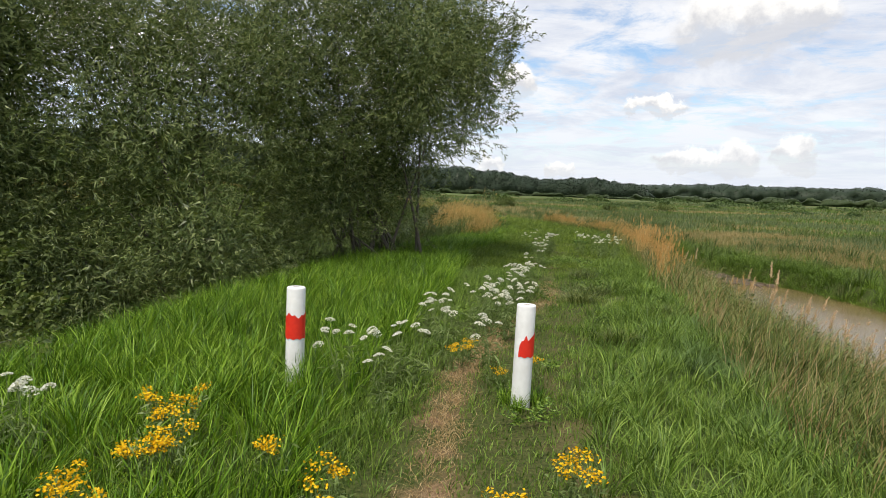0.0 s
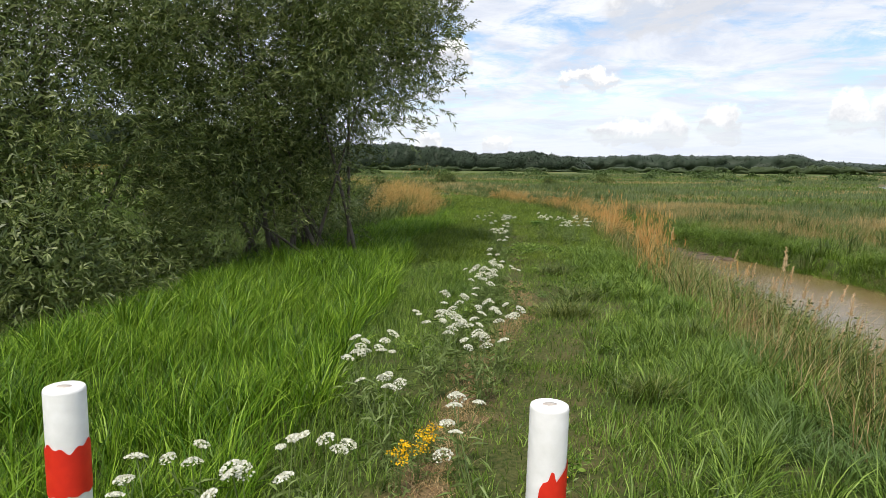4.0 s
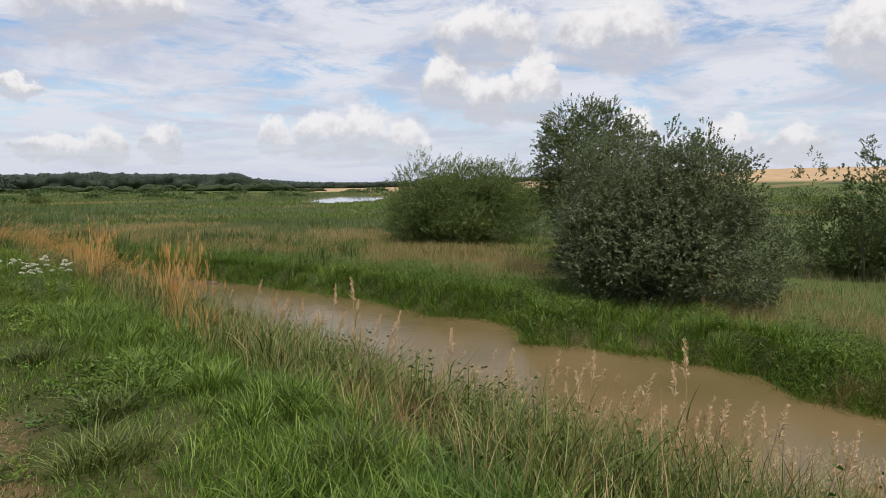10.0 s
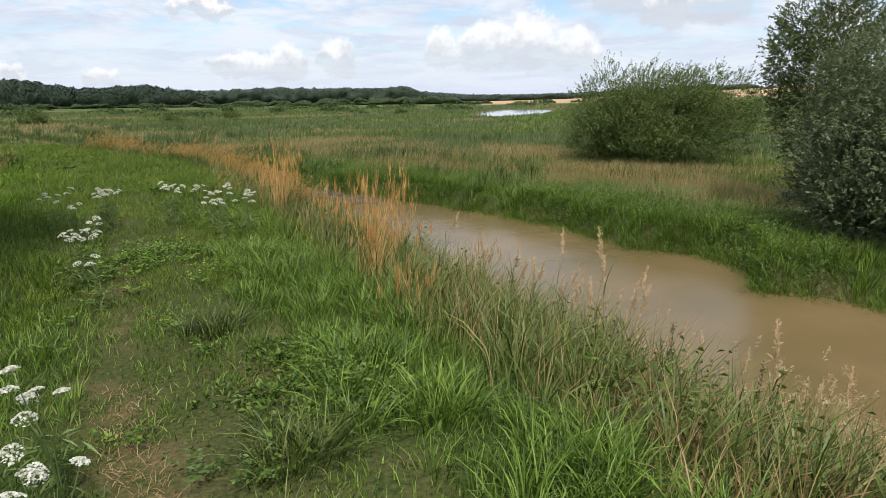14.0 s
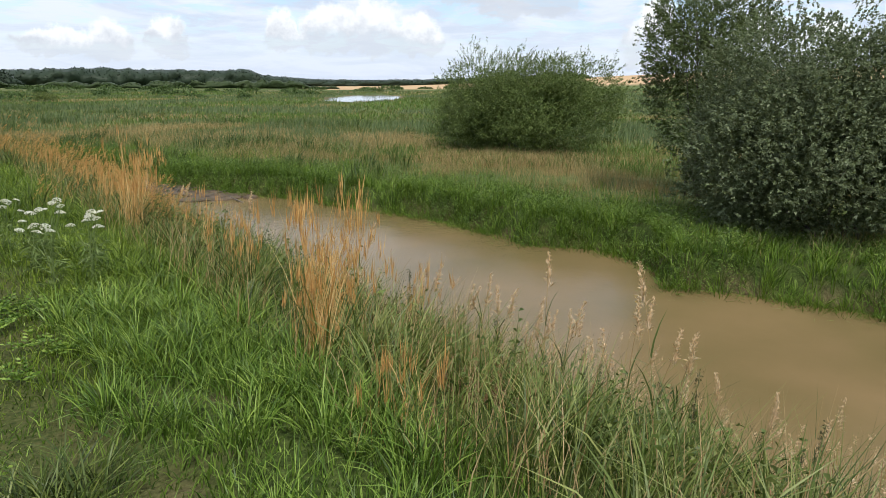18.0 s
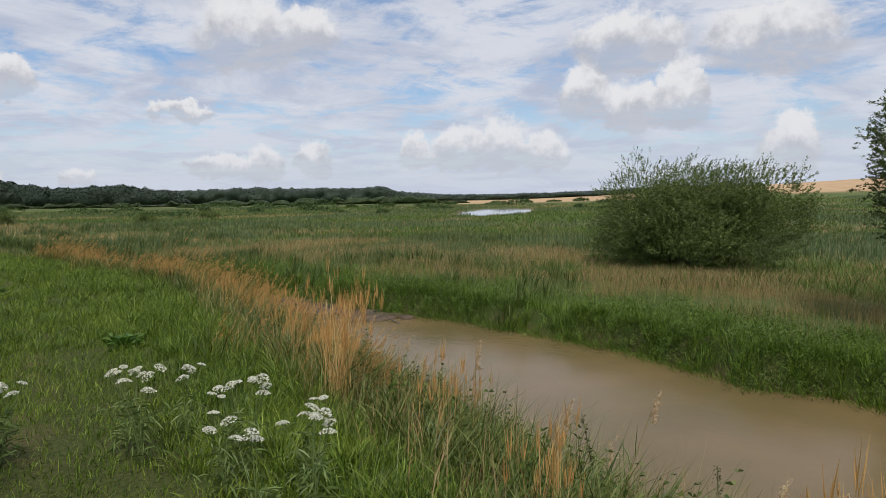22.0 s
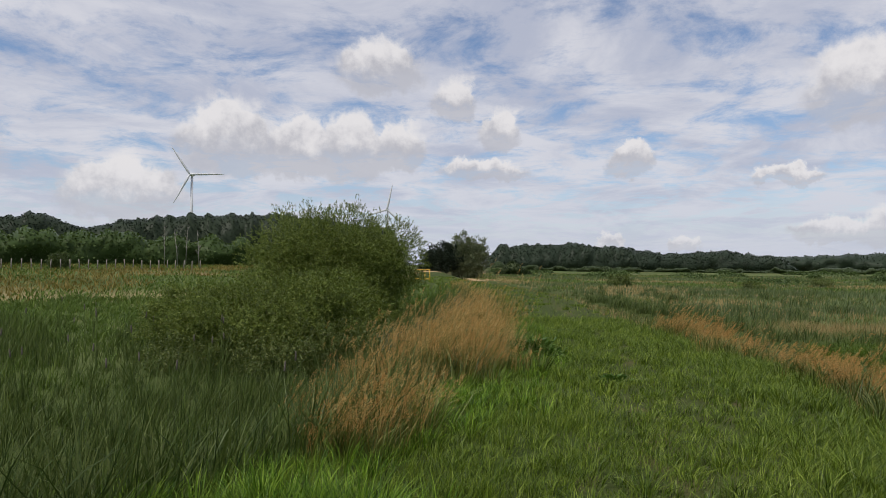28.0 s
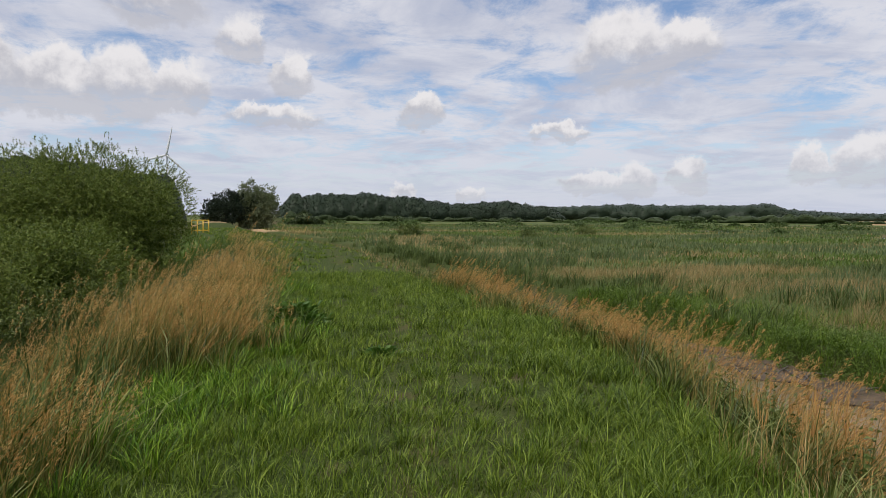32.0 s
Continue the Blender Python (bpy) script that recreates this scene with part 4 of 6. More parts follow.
    cx = np.interp(cy, FAR_Y, FAR_X) + np.concatenate([RNG.uniform(-0.3, 3.2, 34), 0.5 + 34 * RNG.random(m - 34) ** 1.5])
    i = RNG.integers(0, m, 900)
    stuff("dark_reeds", tussocks(cx[i] + RNG.normal(0, 0.9, 900), cy[i] + RNG.normal(0, 0.7, 900), 22, 0.40, 0.90, 0.030, 2, 0.5, (0.10, 0.0), 0.4), M_REED, "dark green reed clumps along the far stream", "reeds")
    stuff("marsh_grass", join(out), M_MARSH, "grey-green marsh grass and sedge", "grass")
    stuff("marsh_straw", join(straw), M_FADED, "straw-coloured patches of dry marsh grass", "grass")
    stuff("marsh_reeds", join(blue), M_BLUEREED, "tall grey-green reeds in bands across the marsh", "reeds")
    stuff("marsh_sedge", join(sedge), M_SEDGE, "bright green sedge in patches across the marsh", "grass")
    # low scrub, thin and far
    n = 64
    az, d = np.radians(RNG.uniform(-10, 62, n)), RNG.uniform(150, 370, n)
    az[:7], d[:7] = np.radians((28.6, 27.2, 38.0, 20.0, 10.0, 4.0, 44.0)), (205, 207, 235, 260, 240, 205, 270)
    size, tall = RNG.uniform(2.0, 6.0, n), RNG.uniform(0.8, 1.9, n)
    size[:7], tall[:7] = (6, 4, 7, 8, 7, 5, 8), (3.4, 2.4, 2.2, 2.0, 2.2, 2.0, 2.2)
    stuff("marsh_scrub", mounds(2 + d * np.sin(az), 12 + d * np.cos(az), size, tall, 260, 0.0040 * d, 0.0020 * d), M_ORCHARD, "low green willow scrub scattered over the far marsh", "scrub")


def left_meadow():
    """The wet meadow below the bank: dark cattail beds, bright sedge, and paler grass further off."""
    dark, green, pale = [], [], []
    n = 1150
    y = 15 + 22 * RNG.random(n) ** 1.2
    l, _, _, _ = edges(y)
    x = l - 0.5 - 12 * RNG.random(n) ** 1.3
    keep = patchy(x, y, 0.35, 2) > 0.22
    dark.append(tussocks(x[keep], y[keep], 26, 0.34, RNG.uniform(0.55, 1.05, keep.sum()), 0.0125, 3, 0.6, (0.14, -0.04), 0.3))
    x, y = clumped(30000, -26, 1.0, 15, 46, 0.6, 0.30)
    l, _, _, _ = edges(y)
    keep = (x < l - 0.3) & (patchy(x, y, 0.3, 2) > 0.42)
    x, y = x[keep], y[keep]
    d = np.hypot(x - 3, y - 15)
    dark.append(blades(on_ground(x, y), RNG.uniform(0.5, 1.15, len(x)), 0.008 + 0.0005 * d, 2, 0.5, (0.16, -0.02)))
    x, y = clumped(26000, -34, 1.0, 16, 62, 0.6, 0.30)
    l, _, _, _ = edges(y)
    keep = x < l - 0.4
    x, y = x[keep], y[keep]
    d = np.hypot(x - 3, y - 15)
    green.append(blades(on_ground(x, y), RNG.uniform(0.3, 0.65, len(x)), 0.009 + 0.0008 * d, 2, 0.8))
    n = 420
    y = RNG.uniform(40, 62, n)
    x = RNG.uniform(-34, -12, n)
    green.append(tussocks(x, y, 26, 0.6, 0.6, 0.035, 2, 0.9))
    n = 46000
    x, y = RNG.uniform(-85, -4, n), 50 + 66 * RNG.random(n)
    l, _, _, _ = edges(y)
    v = patchy(x, y * 2.0, 0.10, 5)
    keep = (x < l - 1) & (RNG.random(n) < 0.9)
    x, y, v = x[keep], y[keep], v[keep]
    # a straw-coloured strip runs aslant across it, with mixed grass beyond
    off = np.hypot(x - 3, y - 16) - np.interp(np.degrees(np.arctan2(x - 3, y - 16)), (-46, -42, -30, -25), (64, 70, 90, 104))
    off += 26 * (v - 0.5) + RNG.normal(0, 2.5, len(x))
    dry = (np.abs(off) < 9) | ((off > 9) & (RNG.random(len(x)) < 0.30))
    pale.append(blades(on_ground(x[dry], y[dry]), RNG.uniform(0.3, 0.6, dry.sum()), RNG.uniform(0.06, 0.12, dry.sum()), 2, 1.2))
    green.append(blades(on_ground(x[~dry], y[~dry]), RNG.uniform(0.25, 0.55, (~dry).sum()), RNG.uniform(0.07, 0.14, (~dry).sum()), 2, 1.2))
    stuff("cattail_bed", join(dark), M_REED, "dark green cattail and reed leaves in the wet meadow", "reeds")
    stuff("meadow_sedge", join(green), M_SEDGE, "bright green sedge and grass of the wet meadow", "grass")
    stuff("dry_meadow", join(pale), M_MEADOW, "straw-coloured dry grass across the far meadow", "grass")
    n = 26
    y = RNG.uniform(30.5, 36.5, n)
    l, _, _, _ = edges(y)
    x = l - 0.4 - 2.4 * RNG.random(n)
    stuff("grey_weeds", mounds(x, y, 0.38, 0.75, 200, 0.09, 0.030), M_GREYLEAF, "greyish thistles and weeds behind the ripe grass", "weed")


turf()
lush()
near_bank()
far_bank()
left_meadow()

# ---- trees and bushes ----


def lump(cx, cy, cz, rx, ry, rz, nu=9, nv=6):
    """An uneven closed mound: (verts, tris)."""
    V, T = [], []
    for j in range(nv + 1):
        for i in range(nu):
            a, b = 2 * math.pi * i / nu, math.pi * (j / nv - 0.5)
            k = RNG.uniform(0.8, 1.1)
            V.append((cx + rx * k * math.cos(a) * math.cos(b), cy + ry * k * math.sin(a) * math.cos(b), cz + rz * k * math.sin(b)))
    for j in range(nv):
        for i in range(nu):
            p, q = j * nu + i, j * nu + (i + 1) % nu
            T += [(p, q, q + nu), (p, q + nu, p + nu)]
    return np.array(V), np.array(T)


def crown_points(blobs, n, bunch=0):
    """Sprig bases and outward directions on lumpy ellipsoids, weighted by size; bunched into leafy boughs if asked."""
    wt = np.array([b[3] * b[4] + b[4] * b[5] + b[3] * b[5] for b in blobs])
    m = max(12, n // bunch) if bunch else n
    pick = RNG.choice(len(blobs), m, p=wt / wt.sum())
    B = np.array([b[:6] for b in blobs])[pick]
    d = RNG.normal(size=(m, 3))
    d /= np.linalg.norm(d, axis=1, keepdims=True)
    rad = (0.80 + 0.20 * RNG.random(m)) if bunch else 0.70 + 0.30 * RNG.random(m) ** 0.5
    uneven = 1 + 0.16 * np.sin(d[:, 0] * 7 + pick) * np.cos(d[:, 2] * 6 + 2 * pick) + 0.10 * np.sin(d[:, 1] * 13 + d[:, 2] * 9)
    P = B[:, :3] + d * B[:, 3:] * (rad * uneven)[:, None]
    if not bunch:
        return P, d, B
    i = RNG.integers(0, m, n)
    e = RNG.normal(size=(n, 3))
    e /= np.linalg.norm(e, axis=1, keepdims=True)
    e = e + 0.5 * d[i]
    r = B[i, 3:].mean(1) * 0.20 * RNG.random(n) ** 0.5 * RNG.uniform(0.7, 1.3, m)[i]
    v = d[i] * 0.7 + e * 0.7
    return P[i] + e * r[:, None], v / np.linalg.norm(v, axis=1, keepdims=True), B[i]


def foliage(blobs, sprigs, per, leaf, width, sprig_len, upward=0.5, droop=0.25, wind=(0.0, 0.0), fill=3.6, plain=False, bough=0.5):
    """Sprays of leaves round twigs, thickest towards the twig's end, and a closing layer deep inside."""
    k = int(sprigs * bough)
    P, d, B = (np.concatenate(v) for v in zip(crown_points(blobs, k, 16), crown_points(blobs, sprigs - k)))
    ax = d * 0.8 + np.array([wind[0], wind[1], upward]) + RNG.normal(0, 0.3, (sprigs, 3))
    ax /= np.linalg.norm(ax, axis=1, keepdims=True)
    i = np.repeat(np.arange(sprigs), per)
    u = 0.1 + 0.9 * RNG.random(len(i)) ** 0.7
    L = RNG.uniform(0.6, 1.3, sprigs)[i] * sprig_len
    Q = P[i] + ax[i] * (u * L)[:, None]
    Q[:, 2] -= 0.25 * L * u * u * droop
    D = ax[i] * 0.8 + RNG.normal(0, 0.52, (len(i), 3))
    F = d[i] * 0.75 + np.array([0.0, 0.0, 0.75]) + RNG.normal(0, 0.42, (len(i), 3))
    outer = leaves(Q, D, leaf * RNG.uniform(0.65, 1.2, len(i)), width * RNG.uniform(0.75, 1.2, len(i)) * (1.3 if plain else 1.0), droop, plain, F)
    twig = leaves(P, ax, sprig_len, 0.006, droop * 0.3, True)
    n = int(sprigs * fill)
    P, d, B = crown_points([b for b in blobs if min(b[3:6]) > 0.55] or blobs, n)
    P = B[:, :3] + (P - B[:, :3]) * RNG.uniform(0.35, 0.84, (n, 1))
    inner = leaves(P, RNG.normal(size=(n, 3)), leaf * RNG.uniform(1.0, 1.6, n), np.minimum(leaf * RNG.uniform(0.30, 0.5, n), width * 2.2), 0.2, True, d + RNG.normal(0, 0.3, (n, 3)))
    return join([outer, twig, inner])


def limbs(base, blobs, n, r0, depth=0.75, spread=0.35):
    """Curved tapering stems from the base into the crown."""
    out = []
    P, d, B = crown_points(blobs, n)
    for k in range(n):
        end = Vector(B[k, :3]).lerp(Vector(P[k]), depth)
        a = Vector(base) + Vector((RNG.normal(0, spread), RNG.normal(0, spread), 0))
        mid = a.lerp(end, 0.45) + Vector((RNG.normal(0, 0.15), RNG.normal(0, 0.15), 0.3))
        pts = [a.lerp(mid, t).lerp(mid.lerp(end, t), t) for t in np.linspace(0, 1, 7)]
        r = r0 * RNG.uniform(0.5, 1.0)
        out.append(tube(pts, [r * (1 - 0.85 * t) for t in np.linspace(0, 1, 7)], 6))
    return out


def woody(name, x, y, blobs, label, category, leaf_mat, bark, sprigs, per, leaf, width, sprig_len, stems=10, r0=0.06, spread=0.35, group="", **kw):
    """A tree or bush: trunk (several stems), limbs and crown, with blobs given from the base."""
    z = float(height(x, y))
    ob = thing(name, x, y, z - 0.05, label, category, group)
    for g in limbs((0, 0, 0), blobs, stems, r0, spread=spread):
        part("stem", g, bark, ob, smooth=True)
    part("crown", foliage(blobs, sprigs, per, leaf, width, sprig_len, **kw), leaf_mat, ob)
    return ob


# big osier willows beside the path
big_willow = woody("willow_tree", -1.3, 14.0, [(0.6, -0.6, 4.3, 1.9, 2.2, 1.9), (-0.5, 0.2, 5.6, 2.1, 2.4, 2.1), (-0.4, 0.6, 2.6, 1.4, 1.7, 1.6), (1.1, 1.6, 4.8, 1.5, 1.7, 1.6), (1.4, 2.5, 3.65, 0.45, 0.5, 0.4), (-1.4, -0.6, 3.2, 1.5, 1.7, 2.2), (-1.0, -0.9, 1.5, 1.3, 1.3, 1.4), (0.1, 0.3, 1.6, 1.1, 1.3, 1.4), (0.5, 0.2, 3.2, 1.3, 1.5, 1.3), (1.95, 1.0, 3.75, 0.85, 0.9, 1.25), (1.9, 0.6, 4.9, 0.8, 0.9, 0.9)],
      "tall multi-stemmed willow with narrow grey-green leaves", "tree", M_WILLOW, M_BARK, 9800, 12, 0.092, 0.0155, 0.25, 18, 0.05, 0.4, fill=6, bough=0.75)
part("bough", foliage([(1.72, 3.05, 3.02, 0.30, 0.26, 0.10)], 20, 15, 0.10, 0.018, 0.30, upward=-0.1, fill=1), M_WILLOW, big_willow)
part("twig", tube([(1.2, 2.3, 3.7), (1.5, 2.75, 3.3), (1.8, 3.15, 3.0)], [0.012, 0.008, 0.003], 5), M_BARK, big_willow)
woody("willow_tree", -5.0, 11.8, [(0.2, -0.8, 3.6, 2.1, 2.2, 2.6), (1.7, 0.2, 5.0, 1.6, 1.6, 2.1), (-0.6, 0.4, 5.8, 2.4, 2.2, 2.2), (1.2, -1.4, 1.9, 1.5, 1.5, 1.6), (-1.8, -1.4, 2.6, 1.9, 1.8, 2.2), (-0.4, -2.0, 1.2, 2.2, 1.4, 1.3)],
      "broad dense willow with narrow grey-green leaves beside the path", "tree", M_WILLOW, M_BARK, 9400, 12, 0.095, 0.0155, 0.26, 12, 0.06, 0.5, fill=6, bough=0.75)
woody("willow_bush", -7.8, 9.4, [(0, -0.4, 2.8, 2.0, 2.0, 2.5), (-1.6, 0.6, 4.6, 2.3, 2.2, 2.8), (0.6, 0.2, 5.2, 1.9, 1.9, 2.2), (0.8, -1.0, 1.2, 1.5, 1.4, 1.2), (-2.2, -1.4, 1.6, 1.8, 1.6, 1.6)],
      "dense willow thicket with narrow grey-green leaves", "bush", M_WILLOW, M_BARK, 9400, 12, 0.105, 0.0195, 0.27, 10, 0.05, 0.5, fill=13, plain=True, bough=0.75)
# bushes across the stream
woody("sallow_bush", 19.05, 13.05, [(0, 0.2, 1.9, 2.4, 2.5, 1.9), (-0.2, 0.5, 3.3, 1.8, 1.9, 1.6), (0.4, -1.0, 2.9, 1.7, 1.7, 1.7), (0.5, -2.2, 1.4, 1.5, 1.5, 1.3), (-0.1, 1.0, 1.1, 1.8, 1.6, 1.2)],
      "broad rounded grey-green sallow bush on the marsh", "bush", M_SALLOW, M_BARK, 16500, 12, 0.076, 0.043, 0.20, 12, 0.05, 0.5, upward=0.75, fill=2.5, plain=True, bough=0.7)
woody("poplar_tree", 22.6, 16.9, [(0, 0, 4.5, 1.7, 1.8, 1.5), (0, 0, 3.0, 1.4, 1.5, 1.7), (-0.2, 0.3, 5.5, 1.1, 1.2, 0.9)],
      "young round-crowned tree standing behind the sallow bush", "tree", M_POPLAR, M_BARK, 4200, 13, 0.080, 0.044, 0.32, 8, 0.07, 0.15, fill=2, plain=True)
woody("willow_bush", 29.7, 28.2, [(0, 0, 1.8, 3.4, 4.4, 1.9), (-0.4, 0.8, 3.1, 2.6, 3.2, 1.6), (0.6, -1.8, 3.0, 2.2, 2.6, 1.5), (-0.4, 2.4, 1.4, 2.4, 2.2, 1.4)],
      "domed willow bush with feathery upright shoots in the marsh", "bush", M_OSIER, M_BARK, 9000, 12, 0.13, 0.030, 0.46, 10, 0.05, 0.5, upward=0.9, wind=(0.35, -0.1), fill=6, plain=True)
woody("hedge_bush", 30.0, 7.8, [(0.4, -0.4, 2.2, 2.7, 2.5, 2.3), (2.0, -3.4, 2.5, 3.0, 3.2, 2.4), (-0.6, 1.6, 1.3, 1.4, 1.4, 1.3), (3, -8, 2.6, 3.0, 3.4, 2.5)],
      "dark green dense hawthorn thicket on the marsh", "bush", M_HEDGE, M_BARK, 12000, 12, 0.105, 0.062, 0.19, 8, 0.05, 0.5, fill=4, plain=True)
for x, y in ((27.2, 10.5), (27.6, 8.7)):
    woody("poplar_sapling", x, y, [(0, 0, 3.0, 0.42, 0.42, 1.7), (0.1, 0.0, 1.6, 0.9, 0.9, 1.4)],
          "slender upright sapling at the thicket's edge", "tree", M_POPLAR, M_BARK, 560, 11, 0.075, 0.038, 0.24, 4, 0.025, 0.1, group="saplings by the thicket")
# the slope beside the far meadow
woody("willow_bush", -8.0, 49.0, [(-0.7, 0, 2.6, 3.4, 3.2, 2.7), (-0.4, 0, 4.1, 2.9, 2.8, 2.1), (-2.6, 0.0, 4.0, 2.5, 2.4, 2.0), (1.9, 0.4, 3.7, 2.0, 2.2, 2.0), (1.2, 0.2, 1.9, 2.1, 2.0, 1.8), (-3.0, -0.2, 3.2, 2.6, 2.4, 2.2), (-3.2, -0.6, 1.8, 2.4, 2.2, 1.8)],
      "large domed willow bush on the bank's slope", "bush", M_SHRUB, M_BARK, 12500, 12, 0.125, 0.032, 0.32, 12, 0.07, 0.6, upward=0.5, wind=(0.15, 0.0), fill=5, plain=True, bough=0.45)
woody("willow_bush", -7.2, 37.0, [(0, 0, 1.3, 2.8, 2.2, 1.4), (1.6, 1.6, 1.7, 2.0, 1.9, 1.2), (-2.4, 0.8, 1.2, 2.2, 1.6, 1.2)],
      "low spreading willow scrub at the foot of the bank", "bush", M_SHRUB, M_BARK, 8600, 13, 0.115, 0.030, 0.34, 8, 0.04, 0.6, upward=0.8, plain=True, bough=0.7)

woody("thorn_bush", -58.7, 88.2, [(0, 0, 0.9, 1.2, 1.0, 0.9), (0.5, 0, 1.3, 0.8, 0.8, 0.7)],
      "small round thorn bush before the meadow's fence", "bush", M_HEDGE, M_BARK, 900, 8, 0.16, 0.09, 0.3, 4, 0.03, 0.3, plain=True)


def bramble():
    for x, y, s in ((-4.4, 5.2, 1.0), (-5.6, 6.6, 1.25), (-6.4, 4.6, 1.1), (-3.2, 12.4, 0.8)):
        woody("bramble_bush", x, y, [(0, 0, 0.45 * s, 1.1 * s, 1.0 * s, 0.6 * s), (0.3 * s, 0.4 * s, 0.7 * s, 0.7 * s, 0.7 * s, 0.5 * s)],
              "tangled green bramble and nettle growth under the willows", "bush", M_BRAMBLE, M_BARK, 420, 9, 0.075, 0.040, 0.28, 5, 0.012, 0.4, group="bramble under the willows")


bramble()

# ---- distance ----


def wood_belt(name, label, az, heights, dist, depth, tree, material, card, cards, ragged=0.08, floor=0.90):
    """A far wood: one uneven body of merged crowns whose tops follow the heights, with leaf clumps over it."""
    span = math.radians(az[-1] - az[0]) * dist
    n = max(12, int(span / (tree * 0.30)))
    s = np.linspace(0, span, n)
    top, push = np.zeros(n), np.zeros((8, n))
    lv = np.array((0.0, 0.12, 0.3, 0.5, 0.68, 0.84, 0.95, 1.0))
    for k in range(int(span / tree * 1.7)):
        c, w = RNG.uniform(0, span), tree * RNG.uniform(0.5, 1.15)
        q = np.clip(1 - ((s - c) / w) ** 2, 0, 1) ** 0.5
        top = np.maximum(top, q * (1 - abs(RNG.normal(0, ragged))))
        zc = RNG.uniform(0.25, 0.9)
        push = np.maximum(push, np.clip(q[None] ** 2 - ((lv[:, None] - zc) / 0.35) ** 2, 0, 1) * tree * RNG.uniform(0.3, 0.9))
    top = 1.06 * np.maximum(top, floor)
    deg = az[0] + (az[-1] - az[0]) * s / span
    h = np.interp(deg, az, heights) * top * np.clip(np.minimum(s, span - s) / (tree * 1.4), 0.05, 1) ** 0.5
    prof = depth * np.array((0.0, -0.05, -0.04, 0.0, 0.05, 0.16, 0.34, 0.6))
    d = dist + prof[:, None] - push + RNG.normal(0, 0.06 * tree, push.shape)
    a = np.radians(deg)[None]
    x, y = 2 + d * np.sin(a), 12 + d * np.cos(a)
    z = height(x[0], y[0])[None] - 0.3 + h[None] * lv[:, None] * (1 + RNG.normal(0, 0.015, push.shape))
    back = np.stack([x[-1] + depth * np.sin(a[0]), y[-1] + depth * np.cos(a[0]), height(x[0], y[0]) - 0.3], 1)[None]
    G = np.concatenate([np.stack([x, y, z], 2), back], 0)
    q0 = (np.arange(8)[:, None] * n + np.arange(n - 1)[None]).ravel()
    T = np.concatenate([np.stack([q0, q0 + 1, q0 + n + 1], 1), np.stack([q0, q0 + n + 1, q0 + n], 1)])
    r, c = RNG.uniform(0.2, 6.8, cards), RNG.uniform(0, n - 1.001, cards)
    r0, c0 = r.astype(int), c.astype(int)
    fr, fc = (r - r0)[:, None], (c - c0)[:, None]
    P = (G[r0, c0] * (1 - fc) + G[r0, c0 + 1] * fc) * (1 - fr) + (G[r0 + 1, c0] * (1 - fc) + G[r0 + 1, c0 + 1] * fc) * fr
    D = RNG.normal(0, 0.6, (cards, 3)) + np.array([0, -0.3, 0.35])
    stuff(name, join([(G.reshape(-1, 3), T), leaves(P, D, card * RNG.uniform(0.5, 1.2, cards), card * RNG.uniform(0.4, 0.8, cards), 0.1)]), material, label, "woodland")


wood_belt("conifer_wood", "dark conifer wood behind the meadow", (-75, -50, -42, -40.6, -39, -37.8, -36.5, -34.9, -30.9, -24.8, -13), (10, 10.6, 11.2, 12.6, 10.0, 8.5, 9.8, 11.2, 13.2, 15.0, 14.4), 195, 14, 2.6, M_CONIFER, 0.62, 16000, 0.12)
wood_belt("bush_row", "row of green broadleaved bushes along the meadow", (-75, -45, -30, -20, -15), (5.8, 5.6, 5.2, 4.8, 4.0), 112, 7, 3.0, M_ORCHARD, 0.55, 9500, 0.20, 0.72)
wood_belt("mixed_wood", "dark mixed wood across the marsh", (-6.4, -3.8, 0.5, 3.4, 5.8, 8.3, 11.2, 13.2, 15, 18), (15.8, 17.2, 18.2, 16.8, 15.0, 11.6, 12.8, 13.3, 10.8, 8.5), 430, 30, 6.5, M_WOOD, 1.2, 8500, 0.04)
wood_belt("wood_edge", "rounded paler bushes along the foot of the wood", (-6.4, -2, 2, 5, 8, 16), (4.6, 4.0, 4.8, 3.6, 3.0, 2.8), 408, 7, 4.5, M_EDGE, 0.9, 3400, 0.35, 0.45)
wood_belt("marsh_thicket", "rounded green thicket in the middle of the marsh", (-5.4, -4.2, -3.0, -2.3), (5.4, 6.2, 4.8, 3.0), 235, 6, 4.5, M_EDGE, 0.7, 1500, 0.15, 0.5)
wood_belt("scrub_line", "scattered low willow scrub before the far ridge", (14, 22, 27, 31, 35, 41), (3.6, 4.0, 5.0, 4.4, 5.5, 3.0), 400, 5, 5.0, M_EDGE, 0.9, 2400, 0.40, 0.35)
wood_belt("far_wood", "long dark wooded ridge on the horizon", (12, 18, 22.6, 27, 31.3, 33.8, 34.6, 37.5, 41, 62), (13, 13, 15, 14.2, 14.2, 15.4, 10.6, 7.4, 6.2, 4.6), 640, 40, 9.0, M_WOOD, 1.6, 5200, 0.07)
woody("alder_tree", 2 + 170 * math.sin(radians(-10.0)), 12 + 170 * math.cos(radians(-10.0)), [(0, 0, 3.4, 3.4, 3.0, 3.6), (-2.6, 0, 2.4, 2.6, 2.4, 2.8), (2.6, 0, 3.6, 2.6, 2.4, 3.4)],
      "dark rounded alder beside the far bank", "tree", M_WOOD, M_BARK, 3000, 8, 0.34, 0.20, 0.5, 5, 0.14, 0.5, plain=True)
